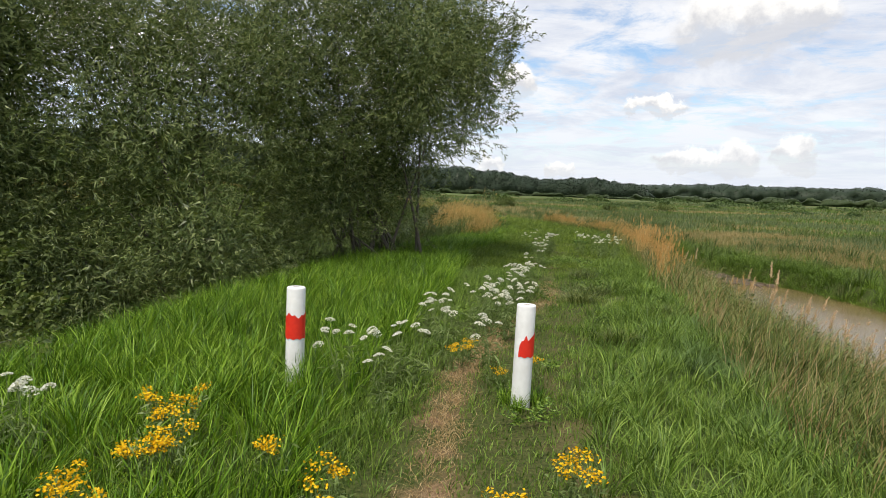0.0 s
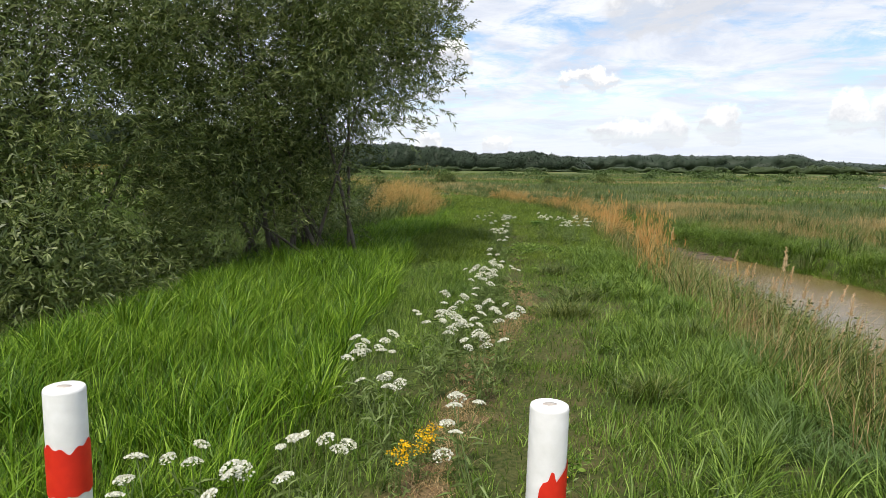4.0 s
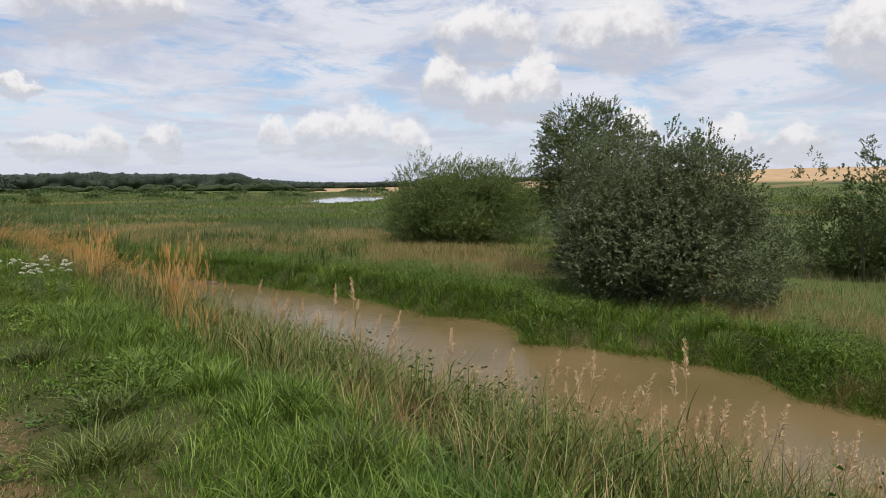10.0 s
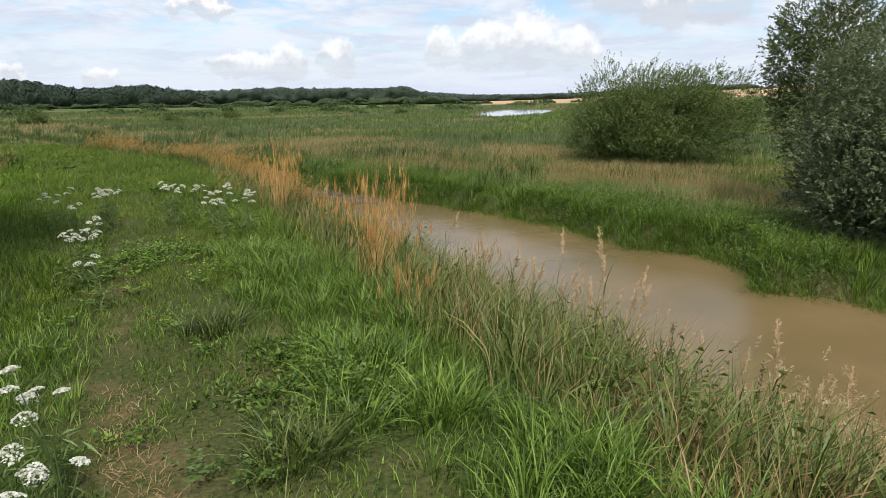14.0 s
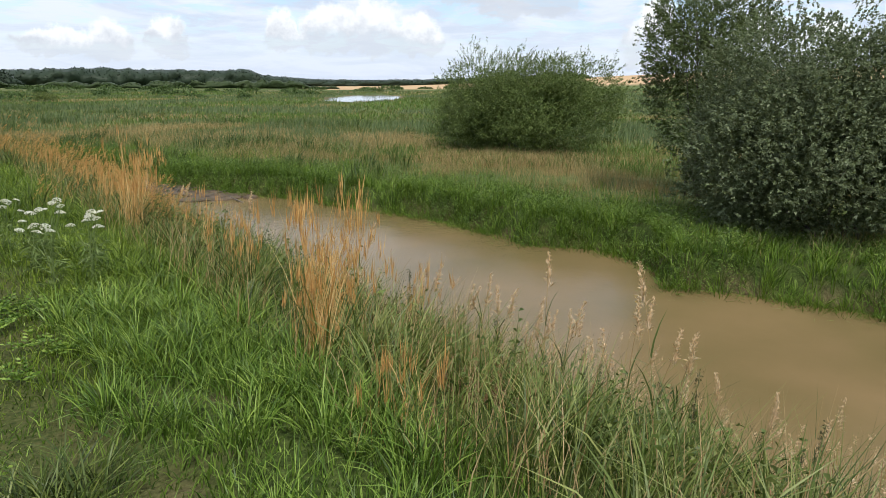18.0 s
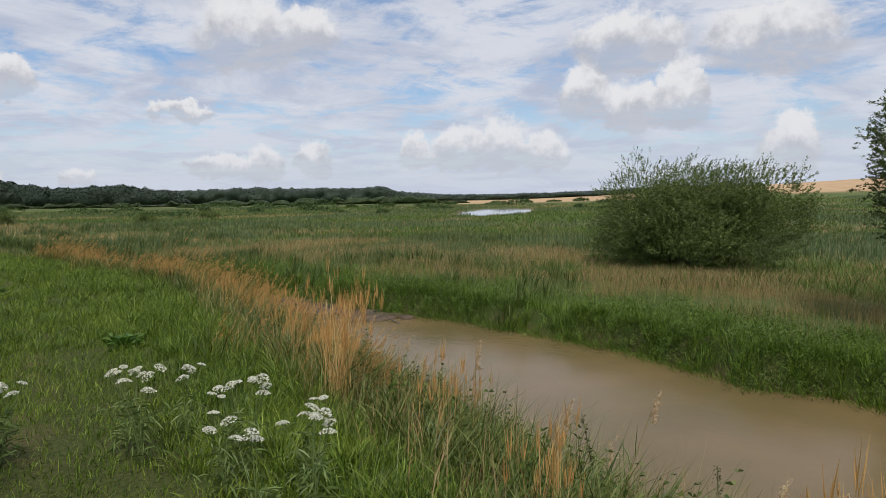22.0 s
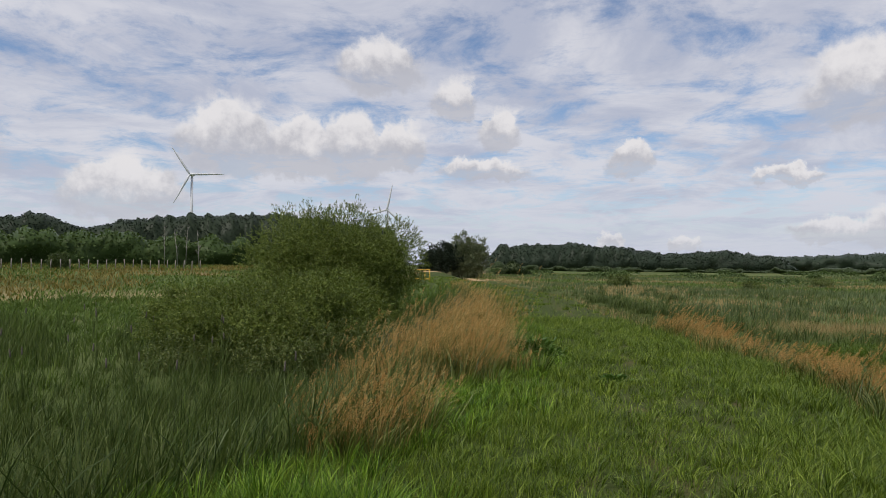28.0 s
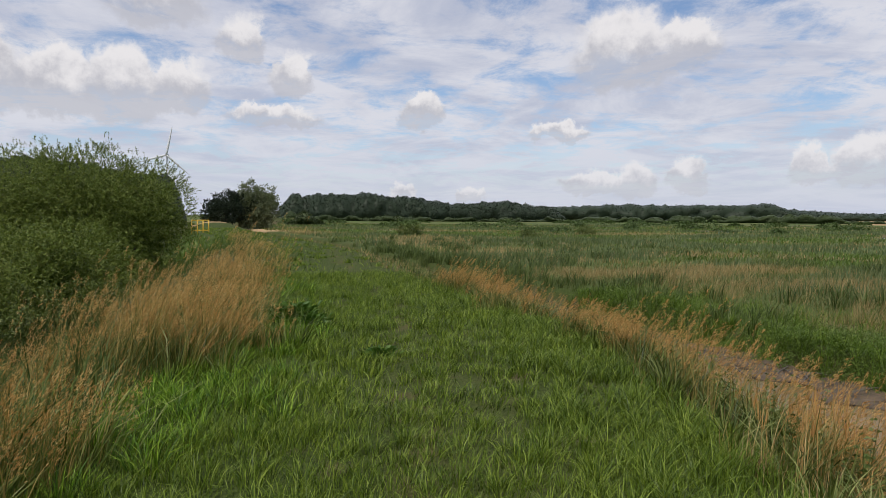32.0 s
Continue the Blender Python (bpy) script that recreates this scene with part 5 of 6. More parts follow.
for az, s in ((-8.3, 1.0), (-7.0, 0.94)):
    woody("poplar_tree", 2 + 171 * math.sin(radians(az)), 12 + 171 * math.cos(radians(az)), [(0, 0, 7.6 * s, 2.6, 2.6, 3.4 * s), (0, 0, 4.0 * s, 2.4, 2.4, 3.4 * s), (1.0, 0, 6.0 * s, 2.2, 2.2, 2.8), (-1.0, 0, 3.0 * s, 2.0, 2.0, 2.6)],
          "tall grey-green poplar beside the far bank", "tree", M_SALLOW, M_BARK, 2600, 8, 0.32, 0.19, 0.6, 5, 0.14, 0.4, group="far poplars", plain=True)


def marsh_shrubs():
    for x, y, s in ((50, 150, 1.2), (30, 120, 1.0), (12, 130, 1.4)):
        woody("marsh_shrub", x, y, [(0, 0, 0.6 * s, 1.2 * s, 1.1 * s, 0.75 * s), (0.9 * s, 0, 0.45 * s, 1.0 * s, 1.0 * s, 0.55 * s)],
              "small dark willow shrub in the marsh", "bush", M_BRAMBLE, M_BARK, 620, 6, 0.17 * s, 0.08 * s, 0.35 * s, 3, 0.03, 0.3, group="shrubs in the marsh")


marsh_shrubs()


def turbine(az, d, hub, blade, turn):
    x, y = 2 + d * math.sin(radians(az)), 12 + d * math.cos(radians(az))
    z = float(height(x, y))
    ob = thing("wind_turbine", x, y, z - 0.5, "white three-bladed wind turbine beyond the wood", "wind turbine", "wind turbines")
    part("tower", tube([(0, 0, 0), (0, 0, hub * 0.5), (0, 0, hub)], [2.3, 1.8, 1.3], 12), M_TURBINE, ob, smooth=True)
    yaw = radians(-az)
    c, s = math.cos(yaw), math.sin(yaw)
    cab = part("nacelle", tube([(0, 4, hub + 1), (0, 0, hub + 1.3), (0, -3.4, hub + 1.2), (0, -4.6, hub + 1.2)], [1.4, 1.9, 1.7, 0.5], 8), M_TURBINE, ob, smooth=True)
    for k in range(3):
        a = radians(turn + 120 * k)
        dx, dz = math.sin(a), math.cos(a)
        path = [(dx * blade * t * c, dx * blade * t * s - 4.2, hub + 1.2 + dz * blade * t) for t in (0, 0.1, 0.3, 0.6, 0.9, 1.0)]
        part("blade", tube(path, [1.0, 1.4, 1.5, 1.1, 0.6, 0.2], 6), M_TURBINE, cab, smooth=True)


turbine(-30.9, 800, 97, 37, -33)
turbine(-14.9, 900, 76, 36, 12)

# ---- things on the path ----


def ring(r, z, n=28, jag=None):
    return [(r * math.cos(2 * math.pi * k / n), r * math.sin(2 * math.pi * k / n), z + (jag[k] if jag else 0.0)) for k in range(n)]


def lathe(profile, n=28):
    V, T = [], []
    for r, z in profile:
        V += ring(r, z, n)
    for i in range(len(profile) - 1):
        for k in range(n):
            a, b = i * n + k, i * n + (k + 1) % n
            T += [(a, b, b + n), (a, b + n, a + n)]
    V.append((0, 0, profile[-1][1]))
    for k in range(n):
        T.append((len(V) - 1, (len(profile) - 1) * n + k, (len(profile) - 1) * n + (k + 1) % n))
    return np.array(V), np.array(T)


def bollard(x, y, top, tilt, band, r=0.072):
    z = float(height(x, y))
    h = top - z
    ob = thing("bollard", x, y, z - 0.05, "white-painted round post with a worn red band in the grass", "bollard", "path bollards")
    ob.rotation_euler = (radians(tilt[0]), radians(tilt[1]), 0)
    h += 0.05
    post = part("post", lathe(((r * 1.0, -0.3), (r * 1.0, 0.1), (r * 0.985, h * 0.5), (r * 0.975, h - 0.012), (r * 0.95, h - 0.003), (r * 0.88, h))), M_WHITE, ob, smooth=False)
    n = 72
    lo, hi, a0, a1, spikes = band
    V, T = [], []
    angles = [radians(a0 + (a1 - a0) * k / n) for k in range(n + 1)]
    for k, a in enumerate(angles):
        top_z = hi + spikes(k / n)
        bot_z = lo + 0.004 * math.sin(9 * a)
        for q in range(4):
            zz = bot_z + (top_z - bot_z) * q / 3
            rr = r * 0.982 + 0.0035
            V.append((rr * math.cos(a), rr * math.sin(a), zz - (z - 0.05)))
    for k in range(n):
        for q in range(3):
            a, b = k * 4 + q, (k + 1) * 4 + q
            T += [(a, b, b + 1), (a, b + 1, a + 1)]
    part("band", (np.array(V), np.array(T)), M_RED, post, "chipped red painted band", smooth=False)
    V, T = lathe(((0.028, h - 0.004), (0.026, h + 0.0025)), 10)
    part("core", (V * np.array([1.0, 0.55, 1.0]), T), M_STUMP, post, "weathered grey core in the post's top")
    return ob


bollard(-1.10, 4.98, 0.815, (0.5, 0.6), (0.425, 0.605, -250, 110, lambda t: 0.012 * math.sin(21 * t) + 0.008 * math.sin(57 * t)))
bollard(0.625, 4.80, 0.765, (0.0, 1.2), (0.385, 0.385, -128, 50, lambda t: float(np.interp(t, (0, 0.03, 0.08, 0.16, 0.21, 0.25, 0.29, 0.42, 0.55, 0.7, 1), (0.03, 0.09, 0.115, 0.125, 0.16, 0.155, 0.12, 0.15, 0.17, 0.175, 0.16)))))

a = RNG.uniform(0, 2 * np.pi, 44)
i = RNG.integers(0, 2, 44)
stuff("post_tufts", tussocks(np.array((-1.10, 0.625))[i] + 0.13 * np.cos(a), np.array((4.98, 4.80))[i] + 0.13 * np.sin(a), 16, 0.07, 0.20, 0.0055, 3, 0.8), M_LUSH, "grass tufts round the feet of the posts", "grass")

# ---- flowers, weeds, dry grass ----


def tips(geom, seg=3):
    return geom[0][2 * seg::2 * seg + 1]


def heads(P, per, length, size, width, wind=(0.25, 0.0), droop=0.5, loose=0.55, rise=0.35):
    """Loose drooping seed heads at stem tips."""
    n = len(P)
    u = np.tile(np.linspace(0, 1, per), n)
    i = np.repeat(np.arange(n), per)
    L = RNG.uniform(0.7, 1.2, n)[i] * length
    Q = P[i].copy()
    Q[:, 0] += wind[0] * L * u
    Q[:, 1] += wind[1] * L * u
    Q[:, 2] += L * (0.55 * u - droop * u * u) - 0.3 * L
    Q = Q + RNG.normal(0, 0.008, Q.shape)
    D = RNG.normal(0, loose, (len(i), 3)) + np.array([wind[0] * 2, wind[1] * 2, rise])
    return leaves(Q, D, size * RNG.uniform(0.6, 1.2, len(i)), width, 0.3)


def wild_carrot(seed, n):
    """A flowering plant: branching stem, feathery leaf, flat white heads."""
    ob = thing("wild_carrot", 0, 0, -50, "wild carrot with flat white flower heads in the grass", "flower", "wild carrots along the path")
    h = RNG.uniform(0.42, 0.6)
    rods, tops = [], []
    for k in range(n):
        a, r = RNG.uniform(0, 2 * np.pi), RNG.uniform(0.02, 0.16)
        end = (r * math.cos(a), r * math.sin(a), h * RNG.uniform(0.8, 1.1))
        rods.append(tube([(0, 0, 0), (end[0] * 0.3, end[1] * 0.3, end[2] * 0.5), end], [0.004, 0.003, 0.002], 4, False))
        tops.append(end)
    stalk = part("stem", join(rods), M_STEM, ob)
    m = 60
    P = np.stack([RNG.normal(0, 0.05, m), RNG.normal(0, 0.05, m), RNG.uniform(0.02, h * 0.6, m)], 1)
    part("foliage", leaves(P, RNG.normal(size=(m, 3)) + np.array([0, 0, 0.4]), 0.10, 0.012), M_STEM, ob)
    for end in tops:
        q, size = 110, RNG.uniform(0.020, 0.046)
        rr = np.sqrt(RNG.random(q)) * size
        aa = RNG.uniform(0, 2 * np.pi, q)
        tl = RNG.normal(0, 0.30, 2)
        P = np.stack([end[0] + rr * np.cos(aa), end[1] + rr * np.sin(aa), end[2] + 0.016 - 13.0 * rr ** 2 + rr * np.cos(aa) * tl[0] + rr * np.sin(aa) * tl[1]], 1)
        D = np.stack([np.cos(aa * 3.7), np.sin(aa * 3.7), RNG.uniform(-0.1, 0.5, q)], 1)
        part("umbel", leaves(P - D * 0.006, D, 0.0125, 0.0100, 0.0), M_FLOWER, stalk, "flat white flower head")
        ray = np.repeat(np.array([[end[0], end[1], end[2] - 0.02]]), 9, 0)
        rods = leaves(ray, P[:9] - ray, np.linalg.norm(P[:9] - ray, axis=1), 0.0022, 0.0)
        part("umbel_stem", rods, M_STEM, stalk)
    return ob


# where the wild carrots grow: x from, to, y from, to, count
CARROTS = (
    (-0.75, -0.15, 4.4, 5.6, 7), (-0.2, 0.2, 5.4, 6.9, 5), (0.35, 0.75, 6.7, 7.4, 4), (0.45, 1.0, 7.2, 8.4, 9), (0.6, 1.2, 8.4, 9.7, 5),
    (1.2, 1.5, 9.4, 10.6, 6), (1.95, 2.2, 13.0, 14.5, 5), (2.2, 2.9, 15.4, 17.0, 4), (3.8, 4.1, 14.5, 16.6, 5), (3.55, 4.0, 14.8, 15.9, 4),
    (2.4, 2.85, 16.3, 16.9, 4), (3.2, 3.6, 15.8, 16.9, 3), (-2.6, -2.05, 2.9, 3.9, 6), (0.4, 0.6, 5.1, 6.0, 2),
)


def scatter_carrots():
    kinds = [wild_carrot(k, n) for k, n in enumerate((2, 3, 3, 4, 5))]
    spots = []
    for x0, x1, y0, y1, n in CARROTS:
        spots += [(RNG.uniform(x0, x1), RNG.uniform(y0, y1)) for _ in range(n)]
    for k, (x, y) in enumerate(spots):
        m = pose(x, y, float(height(x, y)) - 0.01, RNG.uniform(-6, 6), RNG.uniform(-6, 6), RNG.uniform(0, 360))
        if k < len(kinds):
            kinds[k].matrix_basis = m
        else:
            copy_thing(kinds[k % len(kinds)], m)


scatter_carrots()


def ragwort(seed):
    ob = thing("ragwort", 0, 0, -50, "bushy weed with clusters of bright yellow flowers", "flower", "yellow flowers beside the path")
    h = RNG.uniform(0.32, 0.45)
    tops = []
    for k in range(7):
        a, r = RNG.uniform(0, 2 * np.pi), RNG.uniform(0.03, 0.13)
        end = (r * math.cos(a), r * math.sin(a), h * RNG.uniform(0.75, 1.05))
        part("stem", tube([(0, 0, 0), (end[0] * 0.4, end[1] * 0.4, end[2] * 0.5), end], [0.004, 0.003, 0.002], 4, False), M_STEM, ob)
        tops.append(end)
    m = 110
    P = np.stack([RNG.normal(0, 0.06, m), RNG.normal(0, 0.06, m), RNG.uniform(0.02, h * 0.85, m)], 1)
    part("foliage", leaves(P, RNG.normal(size=(m, 3)) + np.array([0, 0, 0.4]), 0.07, 0.014), M_STEM, ob)
    for end in tops:
        q = 22
        P = np.array(end) + RNG.normal(0, 1, (q, 3)) * np.array([0.026, 0.026, 0.012])
        D = RNG.normal(size=(q, 3)) * np.array([1, 1, 0.4])
        tagged(part("flower_head", leaves(P, D, 0.021, 0.016, 0.0), M_YELLOW, ob, "bright yellow flower cluster"), kind="stuff")
    return ob


def scatter_ragwort():
    kinds = [ragwort(k) for k in range(3)]
    spots = [(-1.67, 3.78), (-1.58, 3.74), (-1.46, 3.86), (-1.46, 3.17), (-1.52, 3.22), (-1.41, 3.47), (-1.34, 3.22), (-0.84, 3.39), (-1.51, 2.58), (-1.60, 2.68), (-1.42, 2.52), (0.27, 2.70), (0.16, 2.62), (0.36, 2.60), (0.73, 2.99), (0.66, 3.05),
             (-0.49, 3.07), (0.22, 5.75), (0.12, 5.6), (0.28, 5.95), (-0.47, 2.67), (0.82, 5.37), (0.52, 5.12), (-1.75, 2.4)]
    for k, (x, y) in enumerate(spots):
        sc = 0.6 if y > 4.5 else 0.85
        m = pose(x, y, float(height(x, y)) - 0.01, RNG.uniform(-6, 6), RNG.uniform(-6, 6), RNG.uniform(0, 360))
        ob = kinds[k] if k < len(kinds) else copy_thing(kinds[k % len(kinds)], m)
        ob.matrix_basis = m @ Matrix.Diagonal((sc, sc, sc, 1))


scatter_ragwort()


def broadleaf(x, y, size, tall, n, label, mat=None):
    """A low weed of broad leaves."""
    ob = thing("dock_plant", x, y, float(height(x, y)) - 0.02, label, "weed", "weeds on the path")
    r = np.abs(RNG.normal(0, size * 0.45, n))
    a = RNG.uniform(0, 2 * np.pi, n)
    P = np.stack([r * np.cos(a) * 0.5, r * np.sin(a) * 0.5, RNG.uniform(0.0, tall * 0.6, n)], 1)
    D = np.stack([np.cos(a), np.sin(a), RNG.uniform(0.4, 1.8, n)], 1)
    part("foliage", leaves(P, D, RNG.uniform(0.6, 1.1, n) * max(0.12, size * 0.4), RNG.uniform(0.03, 0.055, n), 0.35), mat or M_DOCK, ob)
    rods = [tube([(0, 0, 0), tuple(P[k] * 0.8)], [0.005, 0.003], 4, False) for k in range(min(n, 14))]
    part("stem", join(rods), M_STEM, ob)


for x, y, sz, tall, n in ((2.3, 27.6, 0.62, 0.42, 520), (2.55, 27.3, 0.45, 0.3, 200), (3.45, 25.4, 0.35, 0.16, 140), (4.22, 19.8, 0.35, 0.2, 130)):
    broadleaf(x, y, sz, tall, n, "low dark green broad-leaved weed on the grassy path")


def silverweed():
    """Flat feathered weeds in the path's turf."""
    out = []
    n = 90
    x, y = clumped(n, 0.0, 5.2, 4, 15, 0.5, 0.4)
    l, r, _, _ = edges(y)
    keep = (x > l + 1) & (x < r - 0.1)
    x, y = x[keep], y[keep]
    P0 = on_ground(x, y, -0.03)
    for k in range(9):
        a = RNG.uniform(0, 2 * np.pi, len(x))
        D = np.stack([np.cos(a), np.sin(a), RNG.uniform(0.1, 0.7, len(x))], 1)
        for u in np.linspace(0.2, 1, 5):
            Q = P0 + D * (0.13 * u)
            for sgn in (-1, 1):
                S = np.stack([-np.sin(a) * sgn, np.cos(a) * sgn, np.full(len(x), 0.15)], 1) + D * 0.5
                out.append(leaves(Q, S, 0.04 * (1.2 - 0.5 * u), 0.016, 0.1))
    stuff("silverweed", join(out), M_TURF, "low feathery-leaved weeds in the path's turf", "weed")


silverweed()
lp = RNG.normal(0, 1, (2, 24))
stuff("leafy_patch", mounds(2.72 + 0.28 * lp[0], 10.75 + 0.30 * lp[1], 0.20, 0.15, 90, 0.055, 0.019, False), M_HERB, "low leafy bright green weeds in the path's turf", "weed")
for x, y, sz in ((2.30, 10.15, 0.26), (2.05, 9.35, 0.20), (2.64, 12.2, 0.20), (2.9, 8.2, 0.18), (1.9, 6.9, 0.20)):
    ob = thing("grass_tussock", x, y, 0.0, "grey-green arching tussock of coarse grass on the path", "grass clump", "coarse tussocks on the path")
    part("tuft", tussocks(np.array([x]) + RNG.normal(0, sz * 0.4, 9), np.array([y]) + RNG.normal(0, sz * 0.4, 9), 42, sz, 0.30, 0.0062, 3, 1.15), M_BANK, ob)
    ob.children[0].location = (-x, -y, 0)


def bank_herbs():
    """Leafy weeds among the bank's grass."""
    n = 4800
    x, y = clumped(n, 2.5, 9.5, 1, 30, 0.6, 0.5)
    l, r, nw, f = edges(y)
    t = (x - r) / (nw - r)
    keep = (t > 0.10) & (t < 0.92)
    x, y = x[keep], y[keep]
    P0 = on_ground(x, y)
    h = RNG.uniform(0.25, 0.7, len(x))
    ln = RNG.normal(0, 0.10, (len(x), 2))
    out = [leaves(P0, np.stack([ln[:, 0], ln[:, 1], h], 1), np.hypot(h, np.hypot(ln[:, 0], ln[:, 1])), 0.010, 0.0)]
    for u in np.linspace(0.2, 0.97, 9):
        Q = P0 + np.stack([ln[:, 0] * u, ln[:, 1] * u, h * u], 1)
        for _ in range(2):
            a = RNG.uniform(0, 2 * np.pi, len(x))
            out.append(leaves(Q, np.stack([np.cos(a), np.sin(a), RNG.uniform(0.3, 1.1, len(x))], 1), 0.085 * (1.2 - 0.8 * u) * RNG.uniform(0.7, 1.3, len(x)), 0.022, 0.35))
    stuff("bank_herbs", join(out), M_BRAMBLE, "leafy green weeds among the grass of the stream bank", "weed")


bank_herbs()


def golden_patch(name, label, cx, cy, per, h, mat, wind=(0.22, -0.03), plume=0.3):
    """Loose clumps of ripe grass: olive stems, and plumes of seed at their tops."""
    g = tussocks(cx, cy, per + 3, 0.30, h, 0.0066, 3, 0.42, (wind[0] * 0.6, wind[1]), 0.35)
    hd = heads(tips(g), 18, plume, 0.036, 0.0040, (wind[0] * 1.0, wind[1]), 0.20, 0.19, 0.8)
    stuff(name, hd, mat, label, "grass")
    stuff(name + "_stems", g, M_RIPE, "olive stems of the ripe grass", "grass")
    k = RNG.normal(0, 0.15, (2, len(cx)))
    return tussocks(cx + k[0], cy + k[1], 38, 0.30, np.median(h) * 0.84, 0.0085, 2, 0.75, wind)


def bunches(y0, y1, side, groups, per, wide, size, h0, h1, even=False):
    """Clumps gathered in uneven bunches along one shoulder of the bank, with gaps between: x, y, height."""
    gy = y0 + (y1 - y0) * ((np.arange(groups) + RNG.random(groups)) / groups if even else RNG.random(groups))
    gx = side(gy) + wide(gy) * RNG.random(groups)
    gh = RNG.uniform(h0, h1, groups)
    i = RNG.integers(0, groups, groups * per)
    return gx[i] + RNG.normal(0, size, len(i)), gy[i] + RNG.normal(0, size * 1.2, len(i)), gh[i] * RNG.uniform(0.72, 1.15, len(i))


def left_stand():
    return bunches(21.7, 33, lambda v: np.interp(v, LEFT_Y, LEFT_X) + 0.1, 21, 12, lambda v: -np.interp(v, (21.6, 24, 28, 34), (0.7, 2.3, 1.9, 0.7)), 0.26, 0.60, 1.30)


def right_stand():
    return bunches(17.0, 33, lambda v: np.interp(v, RIGHT_Y, RIGHT_X) + 0.30, 16, 10, lambda v: np.interp(v, (13, 17, 24, 30, 36), (1.2, 0.8, 0.6, 0.3, 0.2)), 0.24, 0.38, 0.95, True)


def far_stand(n):
    y = RNG.uniform(34, 60, n)
    x = np.interp(y, LEFT_Y, LEFT_X) + RNG.normal(0, 0.4, n)
    keep = patchy(x, y, 0.6, 2) > 0.6
    return x[keep], y[keep]


def waterside_plumes():
    """Feathery pale grass in seed, in bunches low on the bank above the water."""
    gy = np.concatenate([RNG.uniform(2.0, 9.5, 34), RNG.uniform(9.5, 17, 12)])
    _, r, nw, _ = edges(gy)
    gx = r + (nw - r) * RNG.uniform(0.50, 0.93, len(gy))
    i = RNG.integers(0, len(gy), 190)
    g = tussocks(gx[i] + RNG.normal(0, 0.28, len(i)), gy[i] + RNG.normal(0, 0.32, len(i)), 9, 0.22, RNG.uniform(0.85, 1.15, len(i)), 0.0062, 3, 0.30, (0.12, -0.03), 0.4)
    stuff("seed_grass_stems", g, M_RIPE, "olive stems of the seeding grass by the water", "grass")
    stuff("seed_grass", heads(tips(g), 17, 0.24, 0.042, 0.0050, (0.16, -0.02), 0.22, 0.22), M_PLUME, "feathery pale tan seed heads low on the stream bank", "grass")


waterside_plumes()
lx, ly, lh = left_stand()
half = RNG.random(len(lx)) < 0.5
low1 = golden_patch("golden_grass", "ripe golden grass with drooping seed heads on the slope", lx[half], ly[half], 22, lh[half], M_DRY, (0.16, -0.05), 0.30)
low4 = golden_patch("tan_grass", "ripe tan grass with loose seed heads on the slope", lx[~half], ly[~half], 22, lh[~half] * 0.85, M_GOLD, (0.12, -0.03), 0.27)
rx, ry, rh = right_stand()
low2 = golden_patch("ripe_grass", "ripe tan grass with drooping seed heads along the path's edge", rx, ry, 20, rh, M_GOLD)
low3 = golden_patch("dry_verge", "dry golden grass on the far path's edge", *far_stand(120), 16, 0.75, M_DRY)
stuff("grass_skirt", join([low1, low2, low3, low4]), M_BANK, "green grass at the foot of the ripe stands", "grass")


def dry_clump(x, y, n, h0, h1, radius, lean=0.36, mat=None):
    ob = thing("dry_grass_clump", x, y, float(height(x, y)) - 0.02, "tall clump of dry golden grass stalks at the bank's edge", "grass clump", "dry grass clumps on the bank")
    P = np.stack([RNG.normal(0, radius, n), RNG.normal(0, radius, n), np.zeros(n)], 1)
    H = RNG.uniform(h0 * 0.55, h1, n) * np.exp(-((P[:, 0] ** 2 + P[:, 1] ** 2) / (radius * 3.2) ** 2))
    g = blades(P, H, RNG.uniform(0.0035, 0.0065, n), 3, lean, (0.10, 0.02))
    tagged(part("stalk_tuft", g, mat or M_DRY, ob), kind="stuff")
    top = tips(g)
    top = top[top[:, 2] > h0 * 0.85]
    i = np.repeat(np.arange(len(top)), 9)
    D = RNG.normal(0, 0.10, (len(i), 3)) + np.array([0.06, 0.02, 1.0])
    tagged(part("seed_fluff", leaves(top[i] - np.array([0, 0, 0.14]) + RNG.normal(0, 0.006, (len(i), 3)), D, RNG.uniform(0.06, 0.20, len(i)), 0.0042, 0.0), M_GOLD, ob), kind="stuff")


for x, y, n, h0, h1, rad in ((4.15, 12.50, 150, 0.62, 1.26, 0.060), (4.40, 12.75, 40, 0.5, 0.95, 0.10), (4.71, 14.23, 50, 0.45, 0.8, 0.09), (5.24, 15.76, 40, 0.6, 1.0, 0.12), (5.84, 16.32, 32, 0.55, 0.9, 0.10), (5.05, 16.72, 95, 0.65, 1.28, 0.070), (5.29, 17.23, 70, 0.6, 1.0, 0.11), (5.45, 18.4, 70, 0.5, 0.9, 0.14), (5.89, 21.72, 60, 0.5, 0.8, 0.18), (6.05, 13.5, 50, 0.8, 1.2, 0.10), (3.9, 11.6, 25, 0.35, 0.6, 0.10), (6.54, 21.85, 60, 0.5, 0.8, 0.18)):
    dry_clump(x, y, n, h0, h1, rad)


